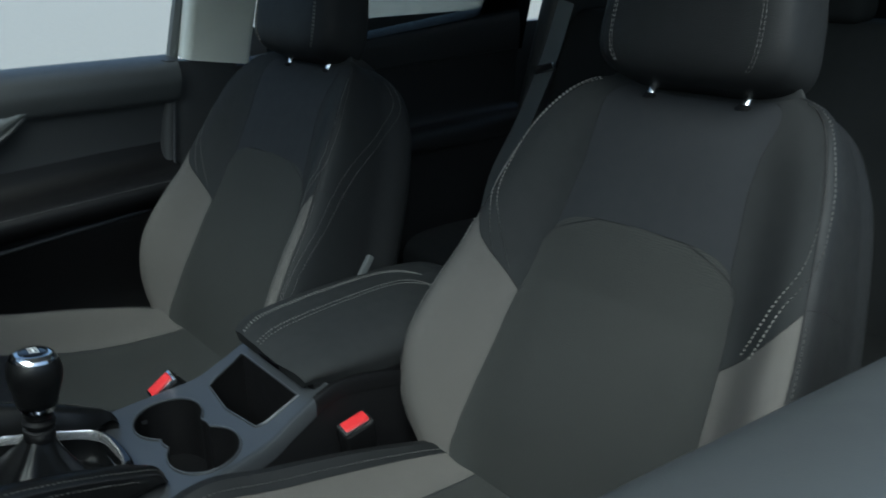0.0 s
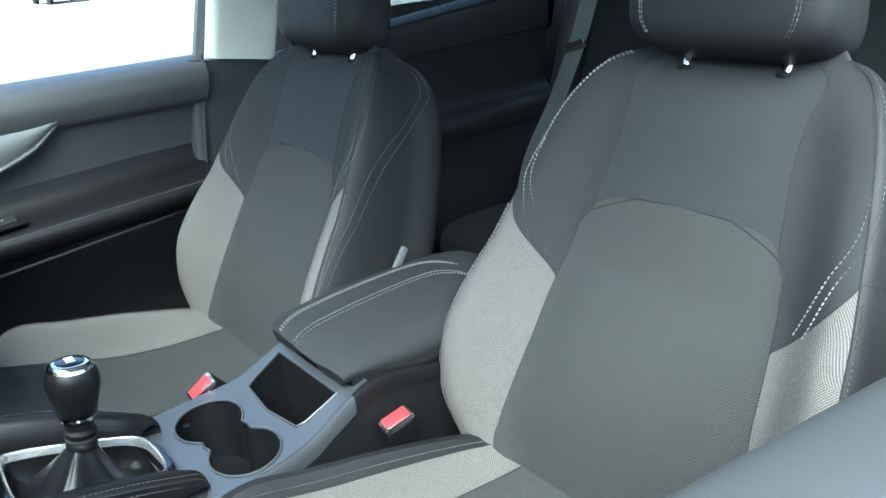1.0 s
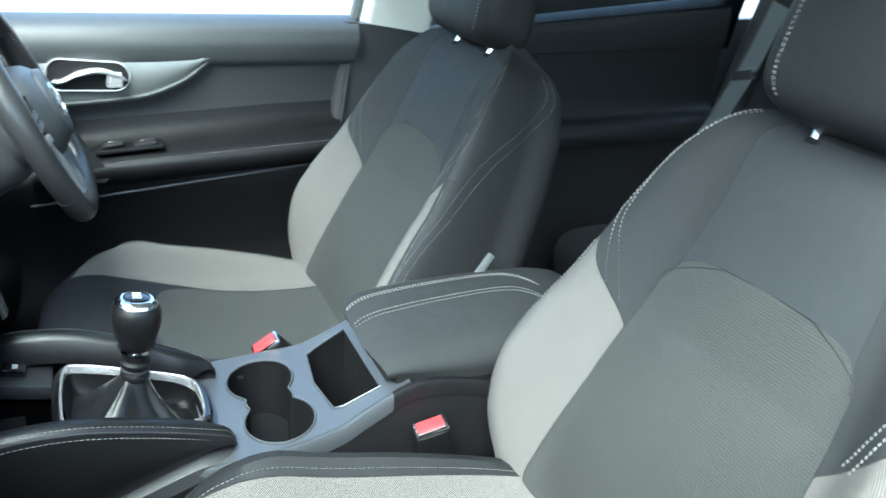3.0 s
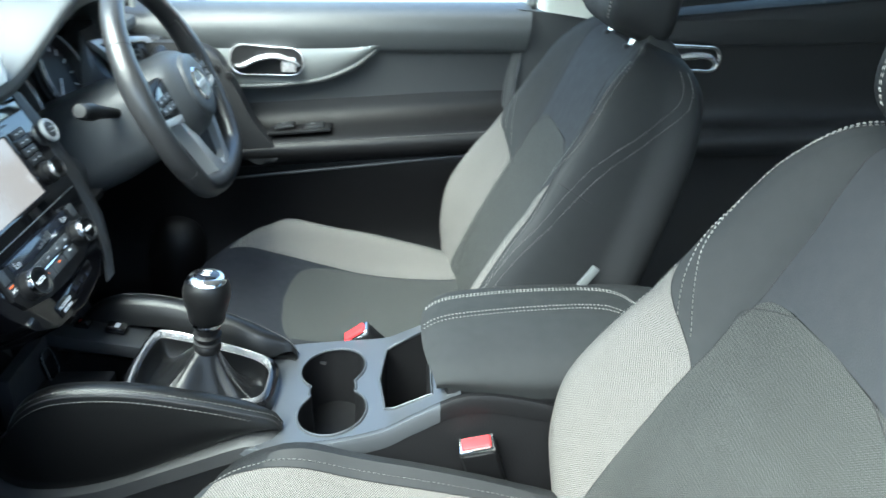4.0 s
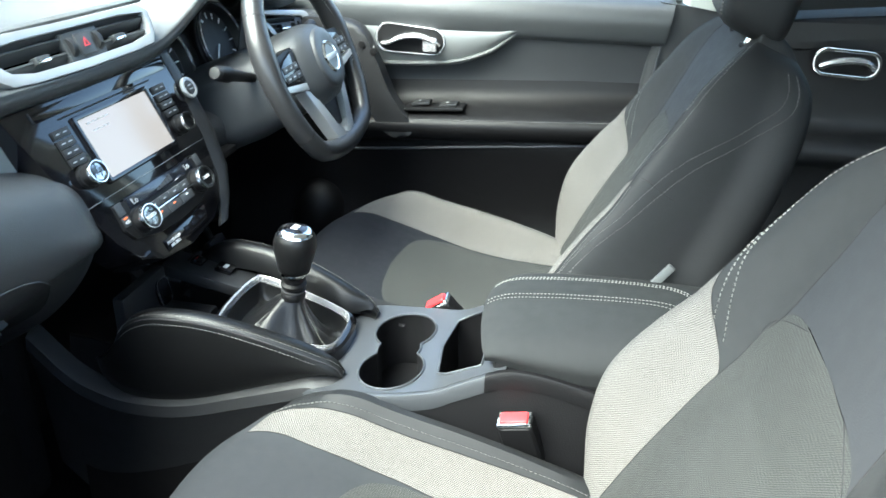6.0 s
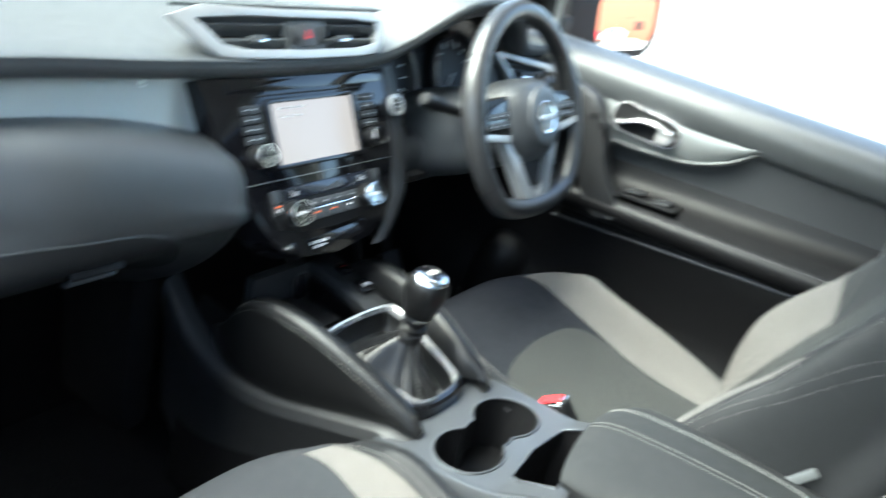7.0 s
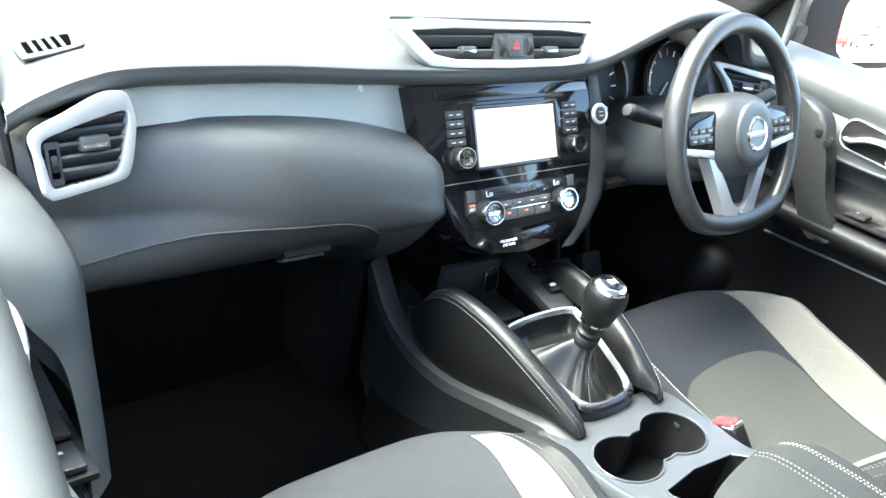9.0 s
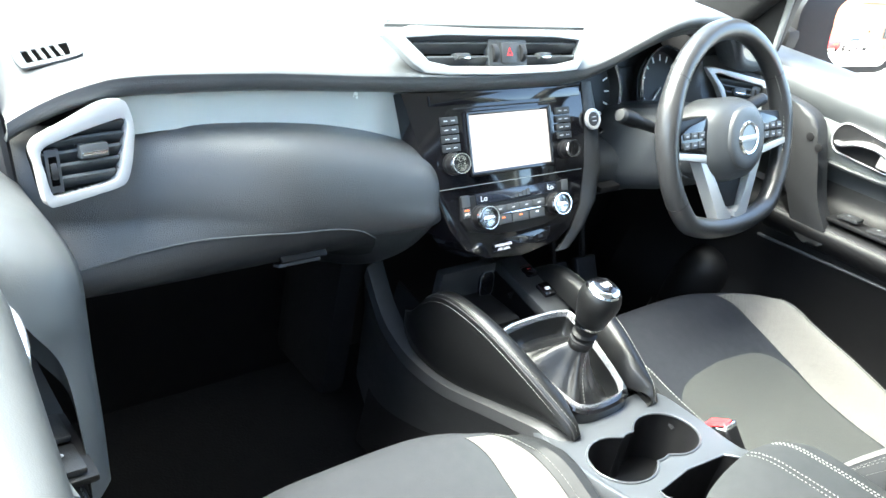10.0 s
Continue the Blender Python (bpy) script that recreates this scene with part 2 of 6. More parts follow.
def ring(outline, inner, depth, m, bevel=0.0015):
    """A frame between two outlines of as many points."""
    rows = []
    for o, z in ((outline, 0), (outline, depth), (inner, depth), (inner, 0), (outline, 0)):
        rows.append([Vector((x, y, z)) for x, y in o])
    bm, _ = grid(rows, closed=True)
    bmesh.ops.remove_doubles(bm, verts=bm.verts[:], dist=1e-6)
    bmesh.ops.recalc_face_normals(bm, faces=bm.faces[:])
    if bevel:
        es = [e for e in bm.edges if len(e.link_faces) == 2 and e.calc_face_angle(0) > radians(60) and (e.verts[0].co.z + e.verts[1].co.z) / 2 > depth * 0.9]
        bmesh.ops.bevel(bm, geom=es, offset=bevel, segments=2, profile=0.6, affect="EDGES")
    bm.transform(m)
    return bm


def smooth_line(pts, n=8, closed=False):
    """Catmull-Rom line through points of any dimension."""
    pts = [np.array(p, float) for p in pts]
    k = len(pts)
    out = []
    for i in range(k if closed else k - 1):
        p0 = pts[(i - 1) % k] if closed or i > 0 else 2 * pts[0] - pts[1]
        p1, p2 = pts[i], pts[(i + 1) % k]
        p3 = pts[(i + 2) % k] if closed or i + 2 < k else 2 * pts[-1] - pts[-2]
        for s in range(n):
            t = s / n
            out.append(0.5 * (2 * p1 + (p2 - p0) * t + (2 * p0 - 5 * p1 + 4 * p2 - p3) * t * t + (3 * p1 - p0 - 3 * p2 + p3) * t ** 3))
    if not closed:
        out.append(pts[-1])
    return out


def at_line(pts, q):
    """The point at parameter q of the Catmull-Rom line through pts."""
    k = len(pts)
    i = min(max(int(q), 0), k - 2)
    t = q - i
    p1, p2 = np.array(pts[i], float), np.array(pts[i + 1], float)
    p0 = np.array(pts[i - 1], float) if i > 0 else 2 * p1 - p2
    p3 = np.array(pts[i + 2], float) if i + 2 < k else 2 * p2 - p1
    return 0.5 * (2 * p1 + (p2 - p0) * t + (2 * p0 - 5 * p1 + 4 * p2 - p3) * t * t + (3 * p1 - p0 - 3 * p2 + p3) * t ** 3)


def tube(path, r, closed=False, sides=8, flat=1.0, up=None, caps=True, bm=None):
    """A round bar along a path; r may be a list."""
    path = [Vector(p) for p in path]
    n = len(path)
    rows = []
    for i, p in enumerate(path):
        a = path[(i - 1) % n] if closed or i else path[0]
        b = path[(i + 1) % n] if closed or i < n - 1 else path[-1]
        t = (b - a).normalized()
        side = t.cross(Vector(up or (0, 0, 1)))
        if side.length < 1e-4:
            side = t.cross(Vector((0, 1, 0)))
        side.normalize()
        nn = side.cross(t).normalized()
        rad = r[i] if isinstance(r, (list, tuple)) else r
        rows.append([p + rad * (math.cos(2 * math.pi * k / sides) * side + flat * math.sin(2 * math.pi * k / sides) * nn) for k in range(sides)])
    if closed:
        rows.append(rows[0])
    bm = bm or bmesh.new()
    bm, vs = grid(rows, closed=True, bm=bm)
    if caps and not closed:
        bm.faces.new(vs[0])
        bm.faces.new(vs[-1])
    if closed:
        bmesh.ops.remove_doubles(bm, verts=bm.verts[:], dist=1e-6)
    return bm


def lathe(profile, m, seg=28):
    """A turned shape: (radius, height) along m's z axis."""
    rows = [[Vector((r * math.cos(2 * math.pi * k / seg), r * math.sin(2 * math.pi * k / seg), h)) for k in range(seg)] for r, h in profile]
    bm, vs = grid(rows, closed=True)
    for row, (r, h) in ((vs[0], profile[0]), (vs[-1], profile[-1])):
        if r > 1e-6:
            bm.faces.new(row)
    bmesh.ops.remove_doubles(bm, verts=bm.verts[:], dist=1e-6)
    bm.transform(m)
    return bm


def axes(o, x, z):
    """A frame at o with the given x and z directions."""
    z = Vector(z).normalized()
    x = Vector(x)
    x = (x - x.dot(z) * z).normalized()
    y = z.cross(x)
    return Matrix(((x.x, y.x, z.x, o[0]), (x.y, y.y, z.y, o[1]), (x.z, y.z, z.z, o[2]), (0, 0, 0, 1)))


def rounded(w, h, r, n=5):
    """The outline of a rectangle with rounded corners, about its middle."""
    out = []
    for cx, cy, a0 in ((w / 2 - r, h / 2 - r, 0), (-w / 2 + r, h / 2 - r, 90), (-w / 2 + r, -h / 2 + r, 180), (w / 2 - r, -h / 2 + r, 270)):
        for k in range(n + 1):
            a = radians(a0 + 90 * k / n)
            out.append((cx + r * math.cos(a), cy + r * math.sin(a)))
    return out


def table(rows):
    xs, ys = [r[0] for r in rows], [r[1] for r in rows]
    h = np.diff(xs)
    d = np.diff(ys) / h
    m = np.zeros(len(xs))
    m[0], m[-1] = d[0], d[-1]
    for i in range(1, len(xs) - 1):
        if d[i - 1] * d[i] > 0:
            w1, w2 = 2 * h[i] + h[i - 1], h[i] + 2 * h[i - 1]
            m[i] = (w1 + w2) / (w1 / d[i - 1] + w2 / d[i])

    def value(x):
        if x <= xs[0] or x >= xs[-1]:
            return float(ys[0] if x <= xs[0] else ys[-1])
        i = int(np.searchsorted(xs, x, "right")) - 1
        t = (x - xs[i]) / h[i]
        return float((1 + 2 * t) * (1 - t) ** 2 * ys[i] + t * (1 - t) ** 2 * h[i] * m[i] + t * t * (3 - 2 * t) * ys[i + 1] + t * t * (t - 1) * h[i] * m[i + 1])
    return value


def patch(surf, q0, q1, v0, v1, nq=14, nv=30, bm=None):
    """The piece of a surface surf(q, v) between the lines q0(v) and q1(v)."""
    rows = []
    for j in range(nv + 1):
        v = v0 + (v1 - v0) * j / nv
        a, b = q0(v), q1(v)
        rows.append([surf(a + (b - a) * i / nq, v) for i in range(nq + 1)])
    out, vs = grid(rows, bm=bm)
    lay = out.loops.layers.uv.verify()
    where = {}
    for j, row in enumerate(vs):
        mid = row[len(row) // 2].co
        up = (mid - vs[j - 1][len(row) // 2].co).length if j else 0.0
        lift_ = (where[vs[j - 1][0]][1] if j else 0.0) + up
        run = -sum((b.co - a.co).length for a, b in zip(row, row[1:])) / 2
        for i, vt in enumerate(row):
            run += (vt.co - row[i - 1].co).length if i else 0.0
            where[vt] = (run, lift_)
    for row in vs:
        for vt in row:
            for lp in vt.link_loops:
                lp[lay].uv = where[vt]
    return out


def stitches(surf, line, parent, off=0.0005, long=0.0034, gap=0.0022, wide=0.0005, name="stitching"):
    """A row of thread stitches along a line of (q, v) on a surface, joined in one mesh."""
    pts = [Vector(surf(q, v)) for q, v in smooth_line(line, 14)]
    qs = smooth_line(line, 14)
    nrm = []
    for (q, v) in qs:
        a = Vector(surf(q + 0.02, v)) - Vector(surf(q - 0.02, v))
        b = Vector(surf(q, v + 0.01)) - Vector(surf(q, v - 0.01))
        nn = a.cross(b)
        nrm.append(nn.normalized() if nn.length > 1e-12 else Vector((0, 0, 1)))
    return thread(pts, nrm, parent, off, long, gap, wide, name)


def seam(surf, line, parent, r=0.0009, name="seam"):
    """A dark sewn joint between two panels."""
    pts = [Vector(surf(q, v)) for q, v in smooth_line(line, 10)]
    return part(name, tube(pts, r, sides=5, caps=False), SEAM, parent)


def thread(pts, nrm, parent, off=0.0005, long=0.0034, gap=0.0022, wide=0.0005, name="stitching"):
    acc = [0.0]
    for a, b in zip(pts, pts[1:]):
        acc.append(acc[-1] + (b - a).length)
    verts, faces = [], []
    s = 0.0
    xs = np.array(acc)
    P, N = np.array([p[:] for p in pts]), np.array([p[:] for p in nrm])

    def get(arr, d):
        return np.array([np.interp(d, xs, arr[:, k]) for k in range(3)])
    while s + long < acc[-1]:
        p0, p1, n = get(P, s), get(P, s + long), get(N, s + long / 2)
        n = n / (np.linalg.norm(n) + 1e-9)
        t = p1 - p0
        side = np.cross(n, t)
        side = side / (np.linalg.norm(side) + 1e-9) * wide / 2
        k = len(verts)
        for p in (p0, p1):
            for sg in (1, -1):
                verts.append(tuple(p + sg * side - n * 0.0015))
            for sg in (-0.6, 0.6):
                verts.append(tuple(p + sg * side + n * off))
        faces += [(k + 0, k + 4, k + 7, k + 3), (k + 3, k + 7, k + 6, k + 2), (k + 2, k + 6, k + 5, k + 1), (k, k + 3, k + 2, k + 1), (k + 4, k + 5, k + 6, k + 7)]
        s += long + gap
    me = bpy.data.meshes.new(name)
    me.from_pydata(verts, [], faces)
    me.transform(placed["by"])
    me.materials.append(STITCH)
    ob = new(name, me)
    ob.parent = parent
    ob.matrix_parent_inverse = Matrix.Translation(-parent.location) if parent.type == "EMPTY" else Matrix.Identity(4)
    ob["kind"] = "stuff"
    return ob


X, Y, Z = Vector((1, 0, 0)), Vector((0, 1, 0)), Vector((0, 0, 1))

# ---- ground and the car's shell ----
bm = bmesh.new()
bmesh.ops.create_grid(bm, x_segments=40, y_segments=40, size=400)
tagged(part("ground", bm, ASPHALT, smooth=False), "pale dry asphalt of a car park", "ground", kind="structure")

FLOOR = 0.40
place(y=(0.965, 0.043), z=(0.972, 0.02))
car_floor = part("floor", box((0, -0.2, FLOOR - 0.03), (1.62, 3.0, 0.06), 0.01), CARPET)
tagged(car_floor, "black carpeted car floor", "floor", kind="structure")


def sheet(name, pts, mat, thick, label, category):
    bm, _ = grid(pts)
    return tagged(part(name, thicken(bm, thick), mat), label, category, kind="structure")


roof_rows = []
for y, z, w in ((0.22, 1.655, 0.60), (0.0, 1.685, 0.63), (-0.6, 1.70, 0.64), (-1.3, 1.68, 0.62), (-1.75, 1.63, 0.58)):
    roof_rows.append([(x * w, y, z - 0.05 * abs(x) ** 3) for x in (-1, -0.8, -0.5, 0, 0.5, 0.8, 1)])
sheet("ceiling", roof_rows, HEADLINING, 0.02, "pale fabric headlining under the car roof", "ceiling")
sheet("roof_skin", [[(p[0], p[1], p[2] + 0.03) for p in r] for r in roof_rows], PAINT, 0.01, "grey painted steel car roof", "roof")
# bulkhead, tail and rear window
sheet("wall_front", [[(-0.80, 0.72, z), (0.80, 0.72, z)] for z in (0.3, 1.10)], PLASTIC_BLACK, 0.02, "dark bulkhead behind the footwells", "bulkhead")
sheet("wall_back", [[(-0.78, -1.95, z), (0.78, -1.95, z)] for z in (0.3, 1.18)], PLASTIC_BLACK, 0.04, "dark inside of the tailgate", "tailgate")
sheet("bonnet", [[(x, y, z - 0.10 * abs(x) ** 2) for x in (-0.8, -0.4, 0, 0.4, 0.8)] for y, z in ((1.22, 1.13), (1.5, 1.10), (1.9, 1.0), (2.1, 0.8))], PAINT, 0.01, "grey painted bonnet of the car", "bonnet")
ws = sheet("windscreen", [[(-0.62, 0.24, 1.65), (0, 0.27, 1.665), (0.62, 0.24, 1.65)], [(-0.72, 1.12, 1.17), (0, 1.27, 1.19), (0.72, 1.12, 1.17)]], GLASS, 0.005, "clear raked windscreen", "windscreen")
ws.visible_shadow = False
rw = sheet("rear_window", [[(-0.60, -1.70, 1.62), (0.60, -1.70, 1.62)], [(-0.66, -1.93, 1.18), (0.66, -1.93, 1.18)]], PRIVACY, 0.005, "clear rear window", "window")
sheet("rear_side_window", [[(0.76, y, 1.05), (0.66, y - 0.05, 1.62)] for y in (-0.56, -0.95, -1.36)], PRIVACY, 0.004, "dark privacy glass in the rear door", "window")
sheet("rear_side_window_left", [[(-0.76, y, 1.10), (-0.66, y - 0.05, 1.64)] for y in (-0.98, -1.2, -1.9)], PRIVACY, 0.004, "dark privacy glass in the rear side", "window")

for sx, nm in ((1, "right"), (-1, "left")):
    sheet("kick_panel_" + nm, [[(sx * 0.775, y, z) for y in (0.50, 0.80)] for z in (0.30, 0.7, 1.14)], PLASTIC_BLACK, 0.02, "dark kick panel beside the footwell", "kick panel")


def strip(name, a, b, wide, thick, mat, label, category, face):
    """A pillar: a rounded bar from a to b, wide along the car."""
    a, b = Vector(a), Vector(b)
    d = (b - a)
    bm = prism(rounded(thick, wide, min(thick, wide) * 0.35, 4), d.length, axes(a, face, d), 0)
    return tagged(part(name, bm, mat), label, category, kind="structure")


# Trim matches the left pillar; black here paints its shade against the bright windows.
strip("a_pillar_right", (0.70, 0.60, 1.10), (0.60, 0.16, 1.64), 0.11, 0.05, PLASTIC_BLACK, "windscreen pillar trim, coloured black for its backlit shade", "pillar", (1, 0, 0))
strip("a_pillar_left", (-0.672, 0.66, 1.12), (-0.630, 0.22, 1.64), 0.09, 0.05, PILLAR, "pale grey windscreen pillar trim", "pillar", (1, 0, 0))
strip("b_pillar_right", (0.750, -0.440, 1.105), (0.64, -0.525, 1.66), 0.15, 0.05, PILLAR, "pale grey pillar trim between the doors", "pillar", (1, 0, 0))
strip("b_pillar_right_lower", (0.765, -0.33, 0.40), (0.757, -0.405, 1.105), 0.17, 0.05, PLASTIC, "mid grey lower pillar trim between the doors", "pillar", (1, 0, 0))
strip("b_pillar_left", (-0.76, -0.86, 0.40), (-0.64, -0.93, 1.66), 0.14, 0.05, PILLAR, "pale grey pillar trim between the doors", "pillar", (1, 0, 0))
strip("c_pillar_right", (0.74, -1.40, 0.55), (0.60, -1.60, 1.66), 0.30, 0.06, PLASTIC, "dark rear quarter trim", "pillar", (1, 0, 0))
strip("c_pillar_left", (-0.70, -1.42, 0.40), (-0.60, -1.60, 1.66), 0.30, 0.06, PLASTIC, "dark rear quarter trim", "pillar", (1, 0, 0))
strip("roof_rail_right", (0.60, 0.18, 1.63), (0.60, -1.7, 1.63), 0.07, 0.07, HEADLINING, "pale roof rail trim over the doors", "roof rail", (1, 0, 0))
strip("roof_rail_left", (-0.62, 0.18, 1.665), (-0.60, -1.7, 1.665), 0.05, 0.05, HEADLINING, "pale roof rail trim over the doors", "roof rail", (1, 0, 0))
strip("rear_quarter_left", (-0.76, -0.95, 0.40), (-0.74, -0.95, 1.1), 0.2, 0.06, PLASTIC, "dark rear side trim", "side trim", (1, 0, 0))
sheet("wall_left_rear", [[(-0.77, y, z) for y in (-0.85, -1.95)] for z in (0.35, 1.12)], PLASTIC, 0.04, "dark trim of the rear side", "side trim")
sheet("wall_right_rear", [[(0.80, y, z) for y in (-1.3, -1.95)] for z in (0.35, 1.12)], PLASTIC, 0.04, "dark trim of the luggage bay side", "side trim")


# ---- front seats ----
place()
W_BACK = table([(0, .222), (.06, .246), (.14, .262), (.24, .266), (.34, .260), (.44, .249), (.54, .238), (.62, .229), (.72, .217), (.81, .204), (.88, .188), (.93, .173), (.97, .152), (1.0, .124)])
B_BACK = table([(0, .55), (.12, 1.1), (.25, 1.35), (.4, 1.2), (.55, .92), (.7, .66), (.85, .36), (.94, .14), (1, .0)])
T_BACK = table([(0, .125), (.3, .140), (.6, .142), (.8, .134), (.93, .116), (1, .084)])


def front_seat(cx, hy, hz, s, label):
    """A front seat; s points from its middle to the car's middle, hy and hz are its hinge."""
    seat = thing("car_seat", label, "car seat", (cx, hy + 0.2, FLOOR), "front seats")
    r = radians(24.0)
    U, F, L = Vector((0, -math.sin(r), math.cos(r))), Vector((0, math.cos(r), math.sin(r))), 0.535

    def back(q, v):
        """Front and side of the backrest; q from 0 at the middle over 4 (edge) to 7 (middle of the rear), negative on the outer side."""
        sg, q = (1, q) if q >= 0 else (-1, -q)
        vc = min(max(v, 0.0), 1.0)
        w, b, t = W_BACK(vc), 0.044 * B_BACK(vc), T_BACK(vc)
        d0 = 0.010 * math.sin(math.pi * min(vc / 0.5, 1.0)) - 0.022 * max(0.0, (vc - 0.82) / 0.18) ** 2
        pts = [(0, d0), (w * 0.36, d0), (w * 0.62, d0 + 0.10 * b), (w * 0.87, d0 + b), (w, d0 + 0.55 * b), (w * (1.005 if sg > 0 else 0.965), -t * 0.45), (w * (0.93 if sg > 0 else 0.84), -t), (0, -t * 1.1)]
        x, d = at_line(pts, q)
        vv = v - 0.040 * math.exp(-(x / 0.118) ** 4) * max(0.0, (v - 0.7) / 0.3)
        return Vector((cx + sg * s * x, hy, hz)) + U * (vv * L) + F * d

    QE, QF = 3.5, {1: 2.62, -1: 3.12}   # seams between the bolsters and the sides
    QN = table([(0, 2.45), (.06, 2.22), (.135, 2.03), (.32, 1.82), (.44, 1.84), (.53, 1.82), (.590, 1.78), (.622, 1.62), (.643, 1.38), (.655, 1.0), (.661, 0.6), (.663, 0.0)])   # edge of the insert
    v_top = 0.663
    insert = patch(back, lambda v: -QN(v), lambda v: QN(v), 0.0, v_top, 30, 90)
    backrest = part("backrest", patch(lambda q, v: back(q, v), lambda v: QE, lambda v: 7, 0, 1, 44, 110), SEAT_LEATHER, seat, "black leatherette sides and back")
    other = patch(lambda q, v: back(q, v), lambda v: -QE, lambda v: -7, 0, 1, 44, 110)
    part("back_side", other, SEAT_LEATHER, seat)
    part("back_insert", insert, FABRIC_MID, seat, "mid grey ribbed fabric insert")
    # light lower bolsters, dark upper bolsters and the dark upper middle
    V_N, V_T = 0.445, 0.60

    def edge(v):
        return QE if v < V_N else QN(V_N) + (QE - QN(V_N)) * min(1.0, (v - V_N) / (V_T - V_N)) ** 0.95
    for sg in (1, -1):
        light = patch(back, lambda v: sg * QN(v) if v < V_N else sg * edge(v), lambda v: sg * QE, 0.0, V_T, 18, 60)
        part("lower_bolster", light, FABRIC_LIGHT, seat, "light grey woven fabric")
        QS = table([(0.45, 1.90), (0.58, 1.76), (0.61, 1.66), (0.65, 1.62), (0.77, 1.63), (0.87, 1.86), (0.95, 2.3), (1.0, 2.55)])
        dark = patch(back, lambda v: sg * (QN(v) if v < 0.58 else QS(v)), lambda v: sg * edge(v) if v < V_T else sg * QE, V_N, 1.0, 18, 50)
        part("upper_bolster", dark, FABRIC_DARK, seat)
    up = patch(back, lambda v: -QS(v), lambda v: -QN(v), 0.58, v_top, 10, 20)
    patch(back, lambda v: QN(v), lambda v: QS(v), 0.58, v_top, 10, 20, up)
    patch(back, lambda v: -QS(v), lambda v: QS(v), v_top, 1.0, 24, 40, up)
    part("upper_panel", up, FABRIC_BLUE, seat, "slate fabric panel under the headrest")
    # top roll closes the backrest
    top = []
    for k in range(9):
        a = k / 8
        top.append([back(q, 1.0).lerp(back((1 if q >= 0 else -1) * 7 if abs(q) > 6.99 else (7 - abs(q)) * (1 if q >= 0 else -1), 1.0), a) + U * (0.022 * (1 - (abs(q) / 3.5) ** 4) * math.sin(math.pi * a)) for q in np.linspace(-3.5, 3.5, 41)])
    part("top_roll", grid(top)[0], FABRIC_DARK, seat)

    # cushion
    CL = [(-0.04, .004), (0.05, -.004), (.20, .006), (.315, .034), (.395, .052), (.446, .048), (.468, .018), (.460, -.06)]
    def cushion(q, v):
        """q as for the backrest; v from 0 at the rear to 7 at the front's foot."""
        sg, q = (1, q) if q >= 0 else (-1, -q)
        y, z = at_line(CL, v)
        wv = table([(0, .200), (1.5, .232), (3, .246), (4, .244), (5, .228), (6, .218), (7, .21)])(v)
        b = table([(0, .0), (1, .034), (2, .056), (3, .048), (3.6, .034), (4, .022), (5, .006), (6, 0), (7, 0)])(v)
        pts = [(0, 0), (wv * .4, 0), (wv * .66, .08 * b), (wv * .86, b), (wv * .985, b * .5), (wv * 1.02, -.03), (wv * 1.0, -.10), (wv * .7, -.115)]
        x, d = at_line(pts, q)
        y -= 0.055 * min(1.0, abs(x) / (wv * 0.9)) ** 4 * min(1.0, max(0.0, (v - 2.5) / 1.5))
        return Vector((cx + sg * s * x, hy + y, hz + z + (d if v <= 5 else d * 0.3)))

    part("cushion", patch(cushion, lambda v: QF[1], lambda v: 7, 0, 7, 12, 40), SEAT_LEATHER, seat)
    part("cushion_side", patch(cushion, lambda v: -QF[-1], lambda v: -7, 0, 7, 12, 40), SEAT_LEATHER, seat)
    QC = table([(0, 1.66), (1.4, 1.64), (2.15, 1.82), (2.45, 1.66), (2.66, 1.25), (2.79, 0.6), (2.83, 0.0)])
    part("cushion_insert", patch(cushion, lambda v: -QC(v), lambda v: QC(v), 0, 2.83, 24, 60), FABRIC_MID, seat, "mid grey ribbed fabric insert")
    front = bmesh.new()
    QB = table([(0, 1.70), (1.4, 1.68), (2.3, 1.90), (3.2, 1.90), (4.0, 1.95), (4.65, 1.95)])
    for sg in (1, -1):
        patch(cushion, lambda v: sg * QC(v), lambda v: sg * QB(v), 0.0, 2.83, 8, 60, front)
    patch(cushion, lambda v: -QB(v), lambda v: QB(v), 2.83, 4.65, 24, 24, front)
    patch(cushion, lambda v: -QF[-1], lambda v: QF[1], 4.65, 7.0, 30, 30, front)
    # The driver's front takes the shaded copy of the passenger's slate fabric.
    part("cushion_front", front, FABRIC_BLUE if s > 0 else FABRIC_BLUE_SHADED, seat, "dark slate fabric front of the cushion")
    for sg in (1, -1):
        part("cushion_bolster", patch(cushion, lambda v: sg * QB(v), lambda v: sg * QF[sg], 0.0, 4.65, 14, 40), FABRIC_LIGHT, seat, "light grey woven fabric")
    under = box((cx, hy + 0.19, FLOOR + 0.10), (0.38, 0.36, 0.17), 0.02)
    part("seat_frame", under, PLASTIC_BLACK, seat)
    for sg in (1, -1):
        part("seat_rail", box((cx + sg * 0.16, hy + 0.18, FLOOR + 0.013), (0.04, 0.5, 0.026), 0.004), PLASTIC_BLACK, seat)

    # headrest on two posts
    hc = Vector((cx, hy, hz)) + U * (L + 0.072) + F * 0.004
    def head(a, b):
        ca, sa_ = math.cos(a), math.sin(a)
        cb, sb = math.cos(b), math.sin(b)
        e = 0.42
        f = lambda c: math.copysign(abs(c) ** e, c)
        x, d, h = 0.122 * f(ca) * f(cb), 0.052 * f(sa_) * f(cb), 0.086 * f(sb)
